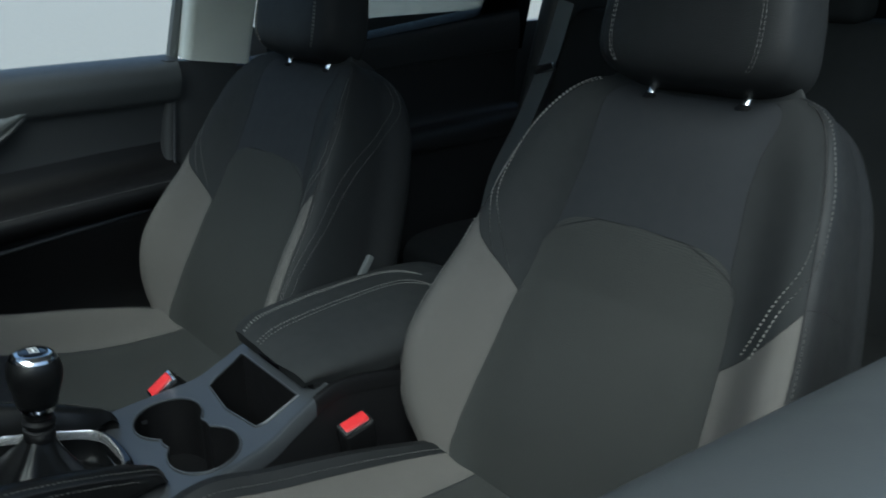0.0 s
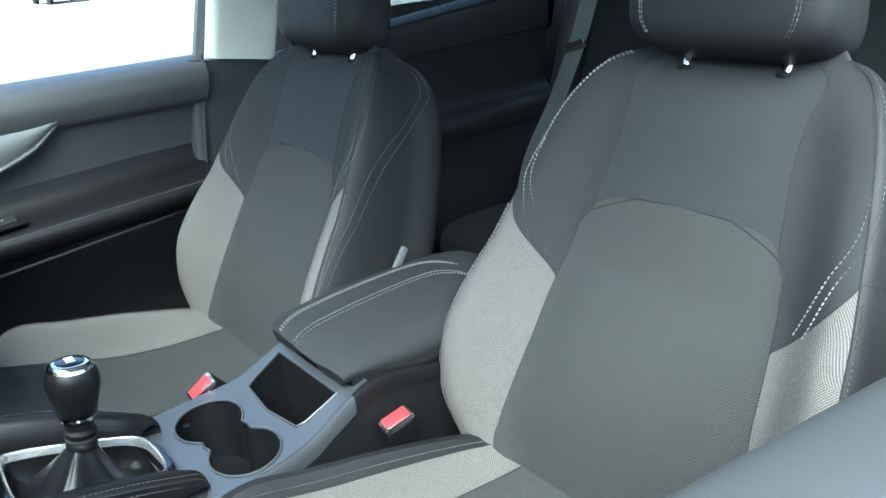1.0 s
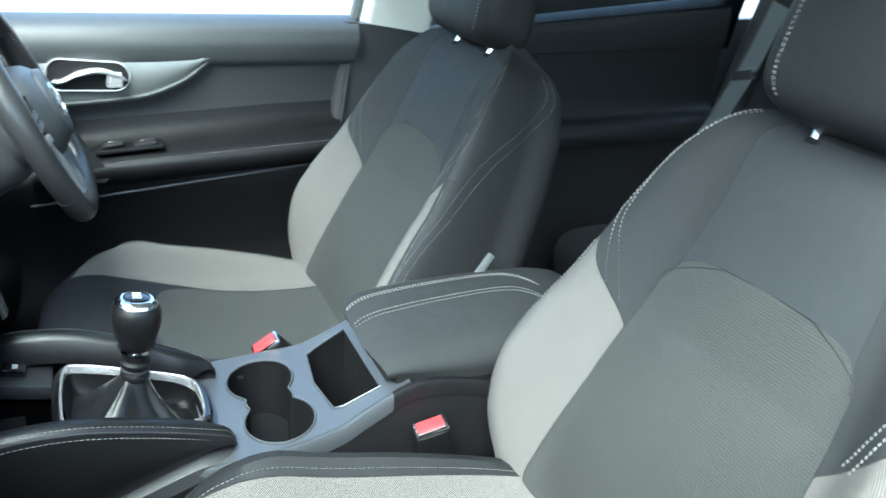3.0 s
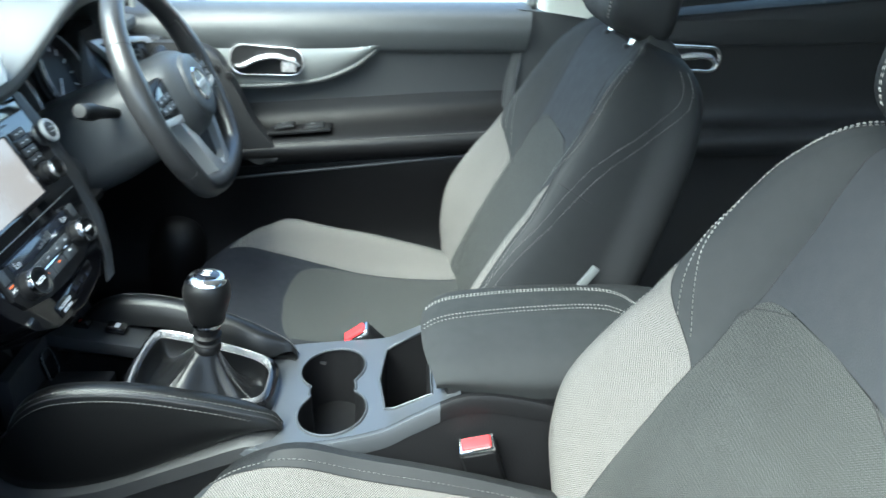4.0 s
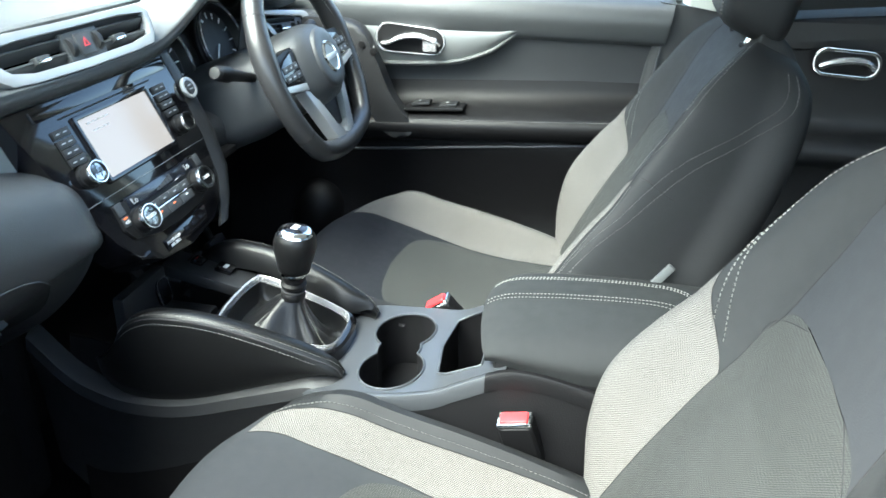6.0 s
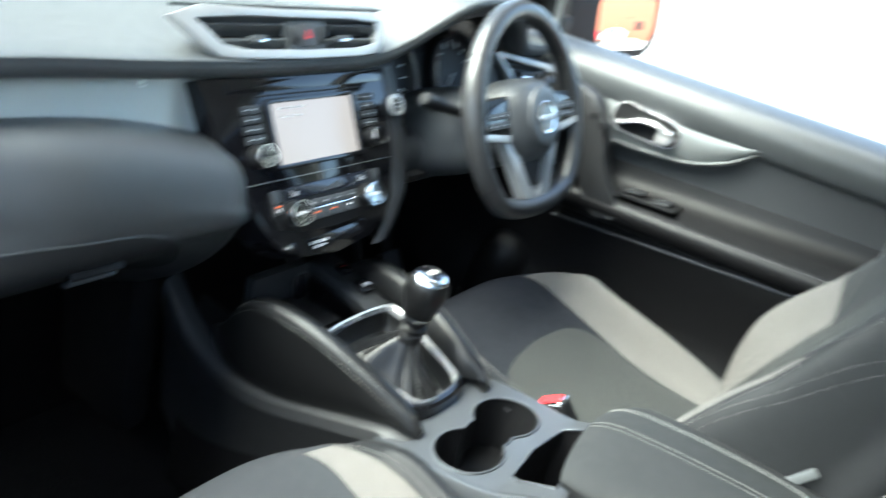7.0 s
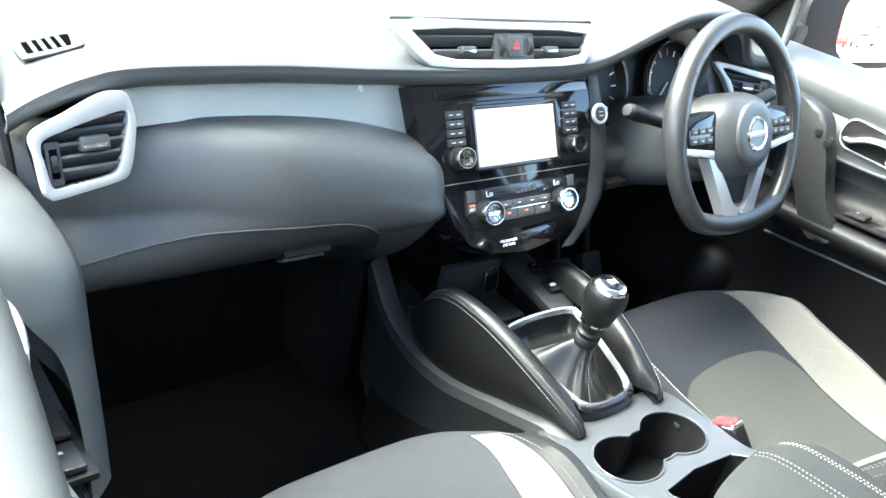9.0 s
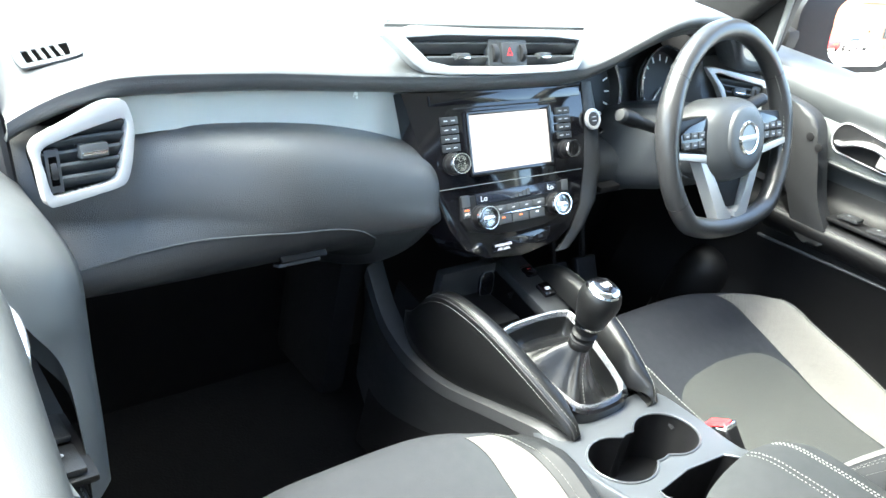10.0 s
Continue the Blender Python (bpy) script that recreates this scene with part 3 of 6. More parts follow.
        x *= 1 - 0.10 * (h / 0.086) - 0.05 * (h / 0.086) ** 2
        return hc + Vector((s * x, 0, 0)) + F * (d + 0.018 * (h / 0.086)) + U * h
    rows = [[head(2 * math.pi * i / 48, -math.pi / 2 + math.pi * j / 24) for i in range(48)] for j in range(25)]
    bm, _ = grid(rows, closed=True)
    bmesh.ops.remove_doubles(bm, verts=bm.verts[:], dist=0.0002)
    hr = part("headrest", bm, SEAT_LEATHER, seat, "black leatherette headrest", auto=60)
    for a_ in (58, 61, 119, 122):
        stitches(head, [(radians(a_), -0.75), (radians(a_), -0.4), (radians(a_), 0.3), (radians(a_), 0.9)], hr, wide=0.0003)
    for sg in (1, -1):
        base = Vector((cx + sg * 0.062, hy, hz)) + U * (L * 0.968) + F * (-0.024)
        part("headrest_post", tube([base - U * 0.06, base + U * 0.09], 0.0055, sides=12), CHROME, hr)
        part("post_sleeve", lathe([(0.010, 0), (0.011, 0.003), (0.010, 0.006), (0.006, 0.007)], axes(base - U * 0.012, X, U)), PLASTIC_BLACK, seat)

    # stitching
    for sg in (1, -1):
        for dq in (-0.16, 0.16):
            stitches(back, [(sg * (2.33 + dq * 0.7), .490), (sg * (2.86 + dq * 0.7), .595), (sg * (3.50 + dq), .690), (sg * (3.72 + dq), .83), (sg * (3.70 + dq), .93), (sg * (3.55 + dq), .985)], seat, wide=0.00028)
        stitches(back, [(sg * (QE + 0.10), .05), (sg * (QE + 0.10), .35), (sg * (QE + 0.10), .58)], seat, wide=0.00028)
        for dq in (-0.10, 0.10) if sg > 0 else ():
            stitches(back, [(sg * (3.68 + dq), .08), (sg * (3.76 + dq), .337), (sg * (4.03 + dq), .502), (sg * (4.42 + dq), .678), (sg * (5.0 + dq), .81), (sg * (5.45 + dq), .90), (sg * (5.5 + dq), .97)], seat, wide=0.00035)
        seam(back, [(sg * QS(v), v) for v in np.linspace(0.585, 0.995, 14)], seat, 0.0007)
        seam(back, [(sg * QN(v), v) for v in np.linspace(0.02, 0.66, 12)], seat, 0.0007)
        seam(back, [(sg * edge(v), v) for v in np.linspace(V_N, V_T, 8)], seat, 0.0007)
        seam(back, [(sg * 3.5, .605), (sg * 4.0, .61), (sg * 4.55, .60)], seat, 0.0007)
        seam(back, [(sg * QE, v) for v in np.linspace(0.03, 0.97, 12)], seat)
        seam(cushion, [(sg * QF[sg], v) for v in np.linspace(0.2, 5.6, 12)], seat)
        seam(cushion, [(sg * QB(v), v) for v in np.linspace(0.2, 4.65, 12)], seat, 0.0007)
        stitches(cushion, [(sg * (QF[sg] + 0.13), .3), (sg * (QF[sg] + 0.13), 3), (sg * (QF[sg] + 0.13), 4.4), (sg * (QF[sg] + 0.02), 5.2)], seat, wide=0.0004)
    # recline lever and belt buckle on the inner side
    lv = Vector((cx + s * 0.270, hy - 0.128, hz + 0.205))
    part("recline_lever", box(lv + Vector((0, -0.012, -0.02)), (0.008, 0.011, 0.058), 0.003, Euler((radians(36), 0, 0)).to_matrix()), DOOR_SATIN, seat, "slim pale recline lever")
    return seat


PX, DX = -0.350, 0.350
front_seat(PX, -0.238, 0.667, 1, "grey and black fabric front passenger seat with white stitching")
front_seat(DX, -0.143, 0.655, -1, "grey and black fabric driver's seat set further forward")


def buckle(x, y, z, lean, tilt):
    t = thing("seat_belt_buckle", "black seat belt buckle with a red release button", "belt buckle", (x, y, z - 0.10), "belt buckles")
    m = Euler((radians(tilt), radians(lean), 0)).to_matrix()
    body = box((0, 0, -0.046), (0.026, 0.044, 0.09), 0.008, seg=3)
    body.transform(Matrix.Translation((x, y, z)) @ m.to_4x4())
    b = part("buckle_body", body, PLASTIC_BLACK, t)
    rim = box((0, 0, -0.001), (0.0235, 0.0425, 0.007), 0.0034, seg=3)
    rim.transform(Matrix.Translation((x, y, z)) @ m.to_4x4())
    part("buckle_rim", rim, CHROME, t)
    btn = box((0, 0, 0.0022), (0.0165, 0.0345, 0.007), 0.0034, seg=3)
    btn.transform(Matrix.Translation((x, y, z)) @ m.to_4x4())
    part("release_button", btn, RED, t, "glossy red release button")
    part("buckle_slot", box((x, y, z), (0.003, 0.030, 0.0075), 0, m), SLOT, t)
    part("buckle_stalk", tube([(x, y - 0.01, z - 0.08), (x, y - 0.05, z - 0.2)], 0.011, flat=0.5), PLASTIC_BLACK, t)


buckle(-0.124, -0.128, 0.738, -14, -14)
buckle(0.127, 0.022, 0.742, -12, -38)

# ---- dashboard ----
place()
dash = thing("dashboard", "dark grey soft plastic dashboard with a satin trim strip", "dashboard", (0, 0.6, 0.6))


def yf(x):
    return 0.438 + 0.10 * max(0.0, abs(x) - 0.5) ** 1.5


XS = list(np.linspace(-0.640, 0.690, 90))
hood = lambda x: math.exp(-(abs(x - 0.372) / 0.165) ** 3.2)
lipz = table([(-0.645, 1.058), (-0.62, 1.074), (-0.593, 1.087), (-0.567, 1.096), (-0.541, 1.102), (-0.5, 1.104), (-0.389, 1.102), (-0.24, 1.093), (-0.1, 1.087), (0.0, 1.085), (0.8, 1.085)])


def upper(x, k):
    z0, y0, h = lipz(x), yf(x), hood(x)
    prof = [(0.034, -0.016), (0.006, -0.015), (-0.005, -0.007), (-0.006, 0.004), (0.002, 0.0115), (0.06, 0.014), (0.22, 0.012), (0.45, 0.004), (0.66, -0.006)]
    yo, zo = at_line(prof, k)
    rise = 0.096 * h * (1 if k > 1.5 else 0.92) * table([(0, 1), (5, 1), (6, 0.75), (7, 0.2), (8, 0)])(k)
    return Vector((x, y0 + yo - 0.045 * h * table([(0, 0.6), (3, 1), (6, 0.4), (8, 0)])(k), z0 + zo + rise))


bm, _ = grid([[upper(x, k) for k in np.linspace(0, 8, 41)] for x in XS])
part("upper_pad", thicken(bm, 0.004), PLASTIC_SOFT, dash, "grained soft-touch upper pad")


drop = table([(-0.64, 0.004), (-0.53, 0.0), (-0.48, -0.003), (-0.42, 0.0), (-0.31, 0.010), (-0.227, 0.026), (-0.15, 0.048), (-0.095, 0.062)])


def lower(x, k):
    y0 = yf(x)
    prof = [(0.012, 1.052), (-0.026, 1.048), (-0.054, 1.028), (-0.072, 0.987), (-0.076, 0.945), (-0.066, 0.912), (-0.036, 0.884), (0.010, 0.862), (0.07, 0.845), (0.14, 0.83)]
    yo, z = at_line(prof, k)
    edge = max(0.0, (x + 0.172) / 0.08)
    z -= drop(x) * (1 if k < 3 else max(0, 1 - (k - 3) / 2))
    yo += 0.05 * min(edge, 1.3) ** 2
    u = min(1.0, max(0.0, (-x - 0.34) / 0.22))
    yo += (0.052 * u * u * (3 - 2 * u) + 0.02 * min(1.0, max(0.0, (-x - 0.56) / 0.07))) * min(1.0, max(0.0, (5.6 - k) / 2.0))
    z -= 0.09 * min(1.0, max(0.0, (x + 0.26) / 0.09)) * max(0.0, k - 5) / 4
    return Vector((x, y0 + yo, z))


bm, _ = grid([[lower(x, k) for k in np.linspace(0, 9, 64)] for x in np.linspace(-0.531, -0.095, 50)])
grid([[lower(x, k) for k in np.linspace(0.9, 9, 58)] for x in np.linspace(-0.644, -0.531, 16)], bm=bm)
part("lower_pad", thicken(bm, 0.004), PAD, dash, "bulging grained lower pad")
# Filler below the pad's end, black so it sinks into the footwell's shade.
part("lower_end", box((-0.150, 0.60, 0.68), (0.05, 0.16, 0.34), 0.02), CARPET, dash, "added filler block between the glovebox and the console, blackened as shade")
# satin strip between the pads
rows = []
for x in np.linspace(-0.53, -0.125, 30):
    zb = 1.046 - drop(x)
    rows.append([Vector((x, yf(x) + 0.004 + 0.024 * t, zb + (1.098 - zb) * t)) for t in np.linspace(0, 1, 9)])
part("trim_strip", thicken(grid(rows)[0], 0.003), TRIM_GREY, dash, "satin grey-green trim strip")
# glovebox lid seam and handle
HK = 5.7
seam_k = table([(-0.625, 4.85), (-0.60, 4.72), (-0.56, 4.47), (-0.505, 4.25), (-0.45, 4.06), (-0.385, 3.94), (-0.34, 3.93), (-0.305, 3.97), (-0.27, 4.2), (-0.245, 4.85), (-0.225, 5.7), (-0.21, 6.3)])
gb = thing("glovebox", "glovebox lid with a slim pull handle, coloured dark to stand for shade", "glovebox", (-0.45, 0.36, 0.75))
rows = []
for x in np.linspace(-0.625, -0.210, 40):
    ktop = seam_k(x)
    rows.append([lower(x, k) + Vector((0, -0.0012, 0)) for k in np.linspace(ktop, 8.0, 18)])
# Same plastic as the pad; the darker colour paints the shade under the bulge.
part("glovebox_lid", thicken(grid(rows)[0], 0.003), PLASTIC_DARK, gb)
part("lid_edge", tube([lower(x, seam_k(x)) + Vector((0, -0.0018, 0.0006)) for x in np.linspace(-0.625, -0.215, 50)], 0.0009, sides=6), PLASTIC_SOFT, gb, "thin pale edge of the lid")
hm = Euler((radians(-25), 0, 0)).to_matrix()
part("handle", box(lower(-0.342, HK) + Vector((0, -0.006, -0.002)), (0.058, 0.016, 0.005), 0.0022, hm), PLASTIC, gb, "slim grey pull handle")
part("handle_recess", box(lower(-0.342, HK - 0.55) + Vector((0, 0.001, 0)), (0.062, 0.006, 0.018), 0.002, Euler((radians(-52), 0, 0)).to_matrix()), PLASTIC_BLACK, gb)
# lower driver side of the dashboard, low in front of the instruments
inside = table([(0.10, 0), (0.165, 0), (0.20, 1), (0.50, 1), (0.53, 0), (0.8, 0)])
rows = []
for x in np.linspace(0.13, 0.69, 30):
    rows.append([Vector((x, yf(x) + yo, z)) for yo, z in smooth_line([(0.05, 1.09 - 0.12 * inside(x)), (0.03, 1.027 - 0.065 * inside(x)), (-0.01, 0.984 - 0.035 * inside(x)), (-0.02, 0.924), (0.0, 0.872), (0.10, 0.829), (0.26, 0.812)], 5)])
part("knee_panel", thicken(grid(rows)[0], 0.004), PLASTIC, dash, "dark panel under the steering wheel")


def vent(name, m, outline, inner, slats, label, vert=None, tab=(0, 0)):
    """An air vent: a frame, a dark recess, slats and an adjusting tab, in the plane of m."""
    v = thing(name, label, "air vent", m.translation, "air vents")
    mid = Vector((sum(p[0] for p in inner) / len(inner), sum(p[1] for p in inner) / len(inner)))
    part("vent_frame", ring(by_angle(outline, mid), by_angle(inner, mid), 0.014, m @ pose(0, 0, -0.004)), SILVER, v, "satin silver frame")
    part("recess", prism(inner, 0.004, m @ pose(0, 0, -0.034), 0), SLOT, v)
    side = [(x, y) for x, y in inner]
    rows = [[m @ Vector((x, y, z)) for x, y in side] for z in (-0.032, 0.004)]
    part("duct", grid(rows, closed=True)[0], PLASTIC_BLACK, v)
    for y in slats:
        cross = []
        n = len(inner)
        for i in range(n):
            (xa, ya), (xb, yb) = inner[i], inner[(i + 1) % n]
            if (ya - y) * (yb - y) < 0:
                cross.append(xa + (xb - xa) * (y - ya) / (yb - ya))
        if len(cross) >= 2:
            a, b = min(cross), max(cross)
            part("slat", box(m @ Vector(((a + b) / 2, y, -0.003)), (b - a, 0.0040, 0.019), 0.0015, m.to_3x3() @ Euler((radians(-40), 0, 0)).to_matrix()), PLASTIC_SOFT, v)
    for tx in tab if isinstance(tab, list) else [tab]:
        part("tab", box(m @ Vector((tx[0], tx[1], 0.004)), (0.028, 0.009 if name == "centre_vent" else 0.014, 0.014), 0.003, m.to_3x3()), PLASTIC_SOFT, v, "adjusting tab")
        part("tab_edge", box(m @ Vector((tx[0], tx[1] - 0.002, 0.0105)), (0.024, 0.0035, 0.002), 0.001, m.to_3x3()), CHROME, v, "chrome edge of the tab")
    return v


# centre vent on the top pad
mc = axes((-0.014, 0.450, 1.117), (1, -0.02, -0.01), (-0.02, -0.90, 0.43)) @ Matrix.Diagonal((0.89, 1.0, 0.9, 1))
out_c = [(-0.246, 0.043), (-0.20, 0.037), (0, 0.033), (0.17, 0.033), (0.182, 0.032), (0.178, 0.0), (0.166, -0.020), (0.15, -0.025), (0, -0.027), (-0.14, -0.025), (-0.164, -0.021), (-0.20, 0.008)]
in_c = [(-0.192, 0.026), (-0.15, 0.025), (0, 0.024), (0.15, 0.024), (0.168, 0.024), (0.164, 0.001), (0.156, -0.011), (0.14, -0.014), (0, -0.016), (-0.12, -0.014), (-0.144, -0.011), (-0.166, 0.006)]
cv = vent("centre_vent", mc, out_c, in_c, (-0.008, 0.001, 0.010, 0.019), "twin centre air vents in a satin silver surround", tab=[(-0.085, -0.002), (0.085, -0.002)])
part("vent_cowl", thicken(grid([[mc @ Vector((x, y, z)) for x in np.linspace(-0.218 + 0.02 * j, 0.185 - 0.01 * j, 17)] for j, (y, z) in enumerate(((0.038, 0.006), (0.044, -0.004), (0.050, -0.045)))])[0], 0.004), PLASTIC_SOFT, cv)
part("switch_plate", box(mc @ Vector((0.008, 0.002, 0.001)), (0.080, 0.037, 0.012), 0.003, mc.to_3x3()), PLASTIC_SOFT, cv)
part("hazard_switch", box(mc @ Vector((0.008, 0.002, 0.007)), (0.032, 0.028, 0.006), 0.002, mc.to_3x3()), PLASTIC, cv, "hazard light switch with a red triangle")
tri_o = [(0.0075 * math.cos(radians(a)), 0.0075 * math.sin(radians(a))) for a in (90, 210, 330)]
part("hazard_mark", ring(tri_o, [(x * 0.6, y * 0.6) for x, y in tri_o], 0.0006, mc @ pose(0.008, 0.002, 0.0104), 0), RED, cv)
for sx in (-1, 1):
    part("thumb_wheel", lathe([(0.0, -0.0045), (0.013, -0.0045), (0.0135, 0.0), (0.013, 0.0045), (0.0, 0.0045)], mc @ pose(0.008 + sx * 0.029, 0.002, 0.001, 0, 90, 0)), PLASTIC_DARK, cv)

# side vent at the passenger's end
ms = axes((-0.5775, 0.414, 1.040), (1, 0, 0.05), (0.05, -0.95, 0.28))
os_ = [(-0.048, 0.022), (-0.015, 0.037), (0.019, 0.0515), (0.036, 0.053), (0.0435, 0.048), (0.048, 0.026), (0.045, 0.005), (0.040, -0.015), (0.034, -0.028), (0.025, -0.033), (-0.005, -0.0375), (-0.0365, -0.0414), (-0.0435, -0.039), (-0.0462, -0.028), (-0.0475, 0.0)]
is_ = [(-0.042, 0.013), (-0.022, 0.0215), (0.010, 0.0295), (0.036, 0.0345), (0.0402, 0.031), (0.0402, 0.023), (0.034, 0.0), (0.0272, -0.0189), (0.0194, -0.0262), (-0.008, -0.029), (-0.0323, -0.0312), (-0.0385, -0.028), (-0.041, -0.010)]
os_ = [tuple(p) for p in smooth_line(os_, 4, True)]
is_ = [tuple(p) for p in smooth_line(is_, 4, True)]
sv = vent("side_vent", ms, os_, is_, (-0.021, -0.009, 0.003, 0.015, 0.026), "angular side air vent with a satin silver surround", tab=(0.006, 0.007))
part("wheel_plate", box(ms @ Vector((-0.0325, -0.008, 0.001)), (0.014, 0.042, 0.010), 0.002, ms.to_3x3()), PLASTIC, sv)
part("wheel_slot", box(ms @ Vector((-0.0325, -0.008, 0.0055)), (0.0075, 0.028, 0.002), 0.0005, ms.to_3x3()), SLOT, sv)
part("thumb_wheel", lathe([(0.0, -0.0028), (0.013, -0.0028), (0.0134, 0.0), (0.013, 0.0028), (0.0, 0.0028)], ms @ pose(-0.0325, -0.008, -0.004, 0, 90, 0)), PLASTIC_DARK, sv)
# driver's side vent
md = axes((0.590, 0.452, 1.040), (0.93, -0.36, -0.05), (-0.34, -0.90, 0.28))
od = [tuple(p) for p in smooth_line([(-0.063, 0.032), (-0.045, 0.033), (0.01, 0.0295), (0.078, 0.024), (0.094, 0.016), (0.104, -0.018), (0.088, -0.040), (0.02, -0.042), (0.0, -0.034), (-0.030, 0.004)], 4, True)]
id_ = [tuple(p) for p in smooth_line([(-0.039, 0.023), (0.01, 0.0195), (0.050, 0.0155), (0.076, 0.0125), (0.084, -0.014), (0.072, -0.030), (0.02, -0.031), (0.004, -0.024), (-0.014, 0.002)], 4, True)]
dv = vent("driver_vent", md, od, id_, (-0.021, -0.011, -0.001, 0.009), "angular driver's air vent with a satin silver surround", tab=(0.026, -0.004))
part("wheel_plate", box(md @ Vector((0.066, -0.006, 0.001)), (0.020, 0.036, 0.010), 0.002, md.to_3x3()), PLASTIC, dv)
part("thumb_wheel", lathe([(0.0, -0.003), (0.014, -0.003), (0.014, 0.003), (0.0, 0.003)], md @ pose(0.066, -0.006, -0.002, 0, 90, 0)), PLASTIC_BLACK, dv)
# demister grille on the top pad
dg = thing("demister_grille", "small slotted demister grille in the dashboard top", "grille", (-0.58, 0.519, 1.10))
top_k = lambda y: min(np.linspace(4, 7, 121), key=lambda k: abs(upper(-0.58, k).y - y))
g0, g1, g2 = upper(-0.58, top_k(0.519)), upper(-0.58, top_k(0.545)), upper(-0.555, top_k(0.519))
mg = axes(g0 + Vector((0, 0, 0.0005)), g2 - g0, (g2 - g0).cross(g1 - g0))
slot_o = [(-0.021, 0.019), (-0.018, 0.020), (0.021, 0.0135), (0.023, 0.011), (0.019, -0.016), (0.016, -0.018), (-0.019, -0.012), (-0.022, -0.010)]
edge_o = [(-0.030, 0.022), (-0.024, 0.030), (0.024, 0.023), (0.031, 0.015), (0.030, -0.014), (0.024, -0.026), (-0.022, -0.022), (-0.030, -0.014)]
part("grille_frame", ring(by_angle(smooth_line(edge_o, 4, True), Vector((0, 0))), by_angle(smooth_line(slot_o, 4, True), Vector((0, 0))), 0.0022, mg, 0.0007), PLASTIC_SOFT, dg)
part("grille_recess", prism(slot_o, 0.001, mg @ pose(0, 0, 0.0002), 0), SLOT, dg)
for f in (0.17, 0.37, 0.57, 0.77):
    part("grille_bar", box(mg @ Vector((-0.021 + 0.043 * f, 0.004 - 0.006 * f, 0.0016)), (0.0042, 0.032, 0.0018), 0.0006, mg.to_3x3()), PLASTIC_SOFT, dg)

# ---- centre stack ----
place()
stack = thing("centre_stack", "piano black centre stack with a lit touch screen and climate dials", "centre console", (0, 0.4, 0.85))
MS = axes((0, 0.350, 0.895), X, (0, -0.888, 0.46)) @ Matrix.Diagonal((1, 0.89, 1, 1))


def on(x, v, d=0.0):
    return MS @ Vector((x, v, d))


so = [(-0.183, 0.226), (-0.06, 0.229), (0.06, 0.229), (0.160, 0.226), (0.158, 0.15), (0.150, 0.085), (0.134, 0.02), (0.108, -0.016), (0.070, -0.035), (0.0, -0.044), (-0.068, -0.035), (-0.104, -0.016), (-0.128, 0.02), (-0.148, 0.085), (-0.165, 0.15)]
part("fascia", prism(so, 0.05, MS @ pose(0, 0, -0.050), 0.004), GLOSS_BLACK, stack, "piano black fascia")
part("top_blade", prism([(-0.140, 0.204), (0.150, 0.204), (0.150, 0.219), (-0.140, 0.219)], 0.004, MS @ pose(0, 0, -0.001), 0.001), GLOSS_BLACK, stack)
part("disc_slot", box(on(0.0, 0.198, 0.0005), (0.20, 0.0022, 0.002), 0.0004, MS.to_3x3()), RUBBER, stack)
part("screen_bezel", ring(rounded(0.168, 0.100, 0.004), rounded(0.153, 0.086, 0.002), 0.004, MS @ pose(0, 0.143, 0)), GLOSS_BLACK, stack)
part("screen", prism(rounded(0.153, 0.086, 0.002), 0.002, MS @ pose(0, 0.143, 0), 0), SCREEN, stack, "bright washed-out touch screen")
for i in range(7):
    part("screen_line", box(on(-0.058 + 0.012 * (i % 4) + 0.004 * (i > 3), 0.178 - 0.012 * (i // 4), 0.0023), (0.009, 0.0022, 0.0004), 0, MS.to_3x3()), GREY_MARK, stack)
part("joint", box(on(-0.003, 0.080, 0.0003), (0.292, 0.0011, 0.0012), 0.0003, MS.to_3x3()), DOOR_SATIN, stack)


def dial(x, v, r, h):
    d = part("dial", lathe([(r * 1.12, 0), (r * 1.12, h * 0.25), (r, h * 0.3), (r, h * 0.85), (r * 0.93, h), (r * 0.78, h), (r * 0.76, h * 0.93), (0, h * 0.93)], MS @ pose(x, v, 0), 36), PLASTIC_BLACK, stack, "round dial with a chrome rim")
    part("dial_rim", lathe([(r * 1.01, h * 0.74), (r * 1.02, h * 0.94), (r * 0.99, h * 1.01), (r * 0.92, h * 1.01), (r * 0.91, h * 0.93)], MS @ pose(x, v, 0), 36), CHROME, d)
    return d


dials = [dial(-0.1105, 0.117, 0.0155, 0.020), dial(0.110, 0.117, 0.0145, 0.020), dial(-0.0735, 0.030, 0.018, 0.022), dial(0.0735, 0.030, 0.018, 0.022)]


def letters(text, m, size, mat, parent, name="lettering"):
    cu = bpy.data.curves.new(name, "FONT")
    cu.body, cu.size, cu.align_x, cu.align_y, cu.extrude = text, size, "CENTER", "CENTER", 0.0002
    ob = bpy.data.objects.new("tmp", cu)
    scene.collection.objects.link(ob)
    me = bpy.data.meshes.new_from_object(ob.evaluated_get(bpy.context.evaluated_depsgraph_get()))
    bpy.data.objects.remove(ob)
    me.transform(placed["by"] @ m)
    me.name = name
    me.materials.clear()
    me.materials.append(mat)
    o = new(name, me)
    o.parent = parent
    o.matrix_parent_inverse = Matrix.Translation(-parent.location) if parent.type == "EMPTY" else Matrix.Identity(4)
    return o


letters("AUTO", MS @ pose(-0.0735, 0.030, 0.0210), 0.007, WHITE_MARK, dials[2])
letters("DUAL", MS @ pose(0.0735, 0.030, 0.0210), 0.007, WHITE_MARK, dials[3])
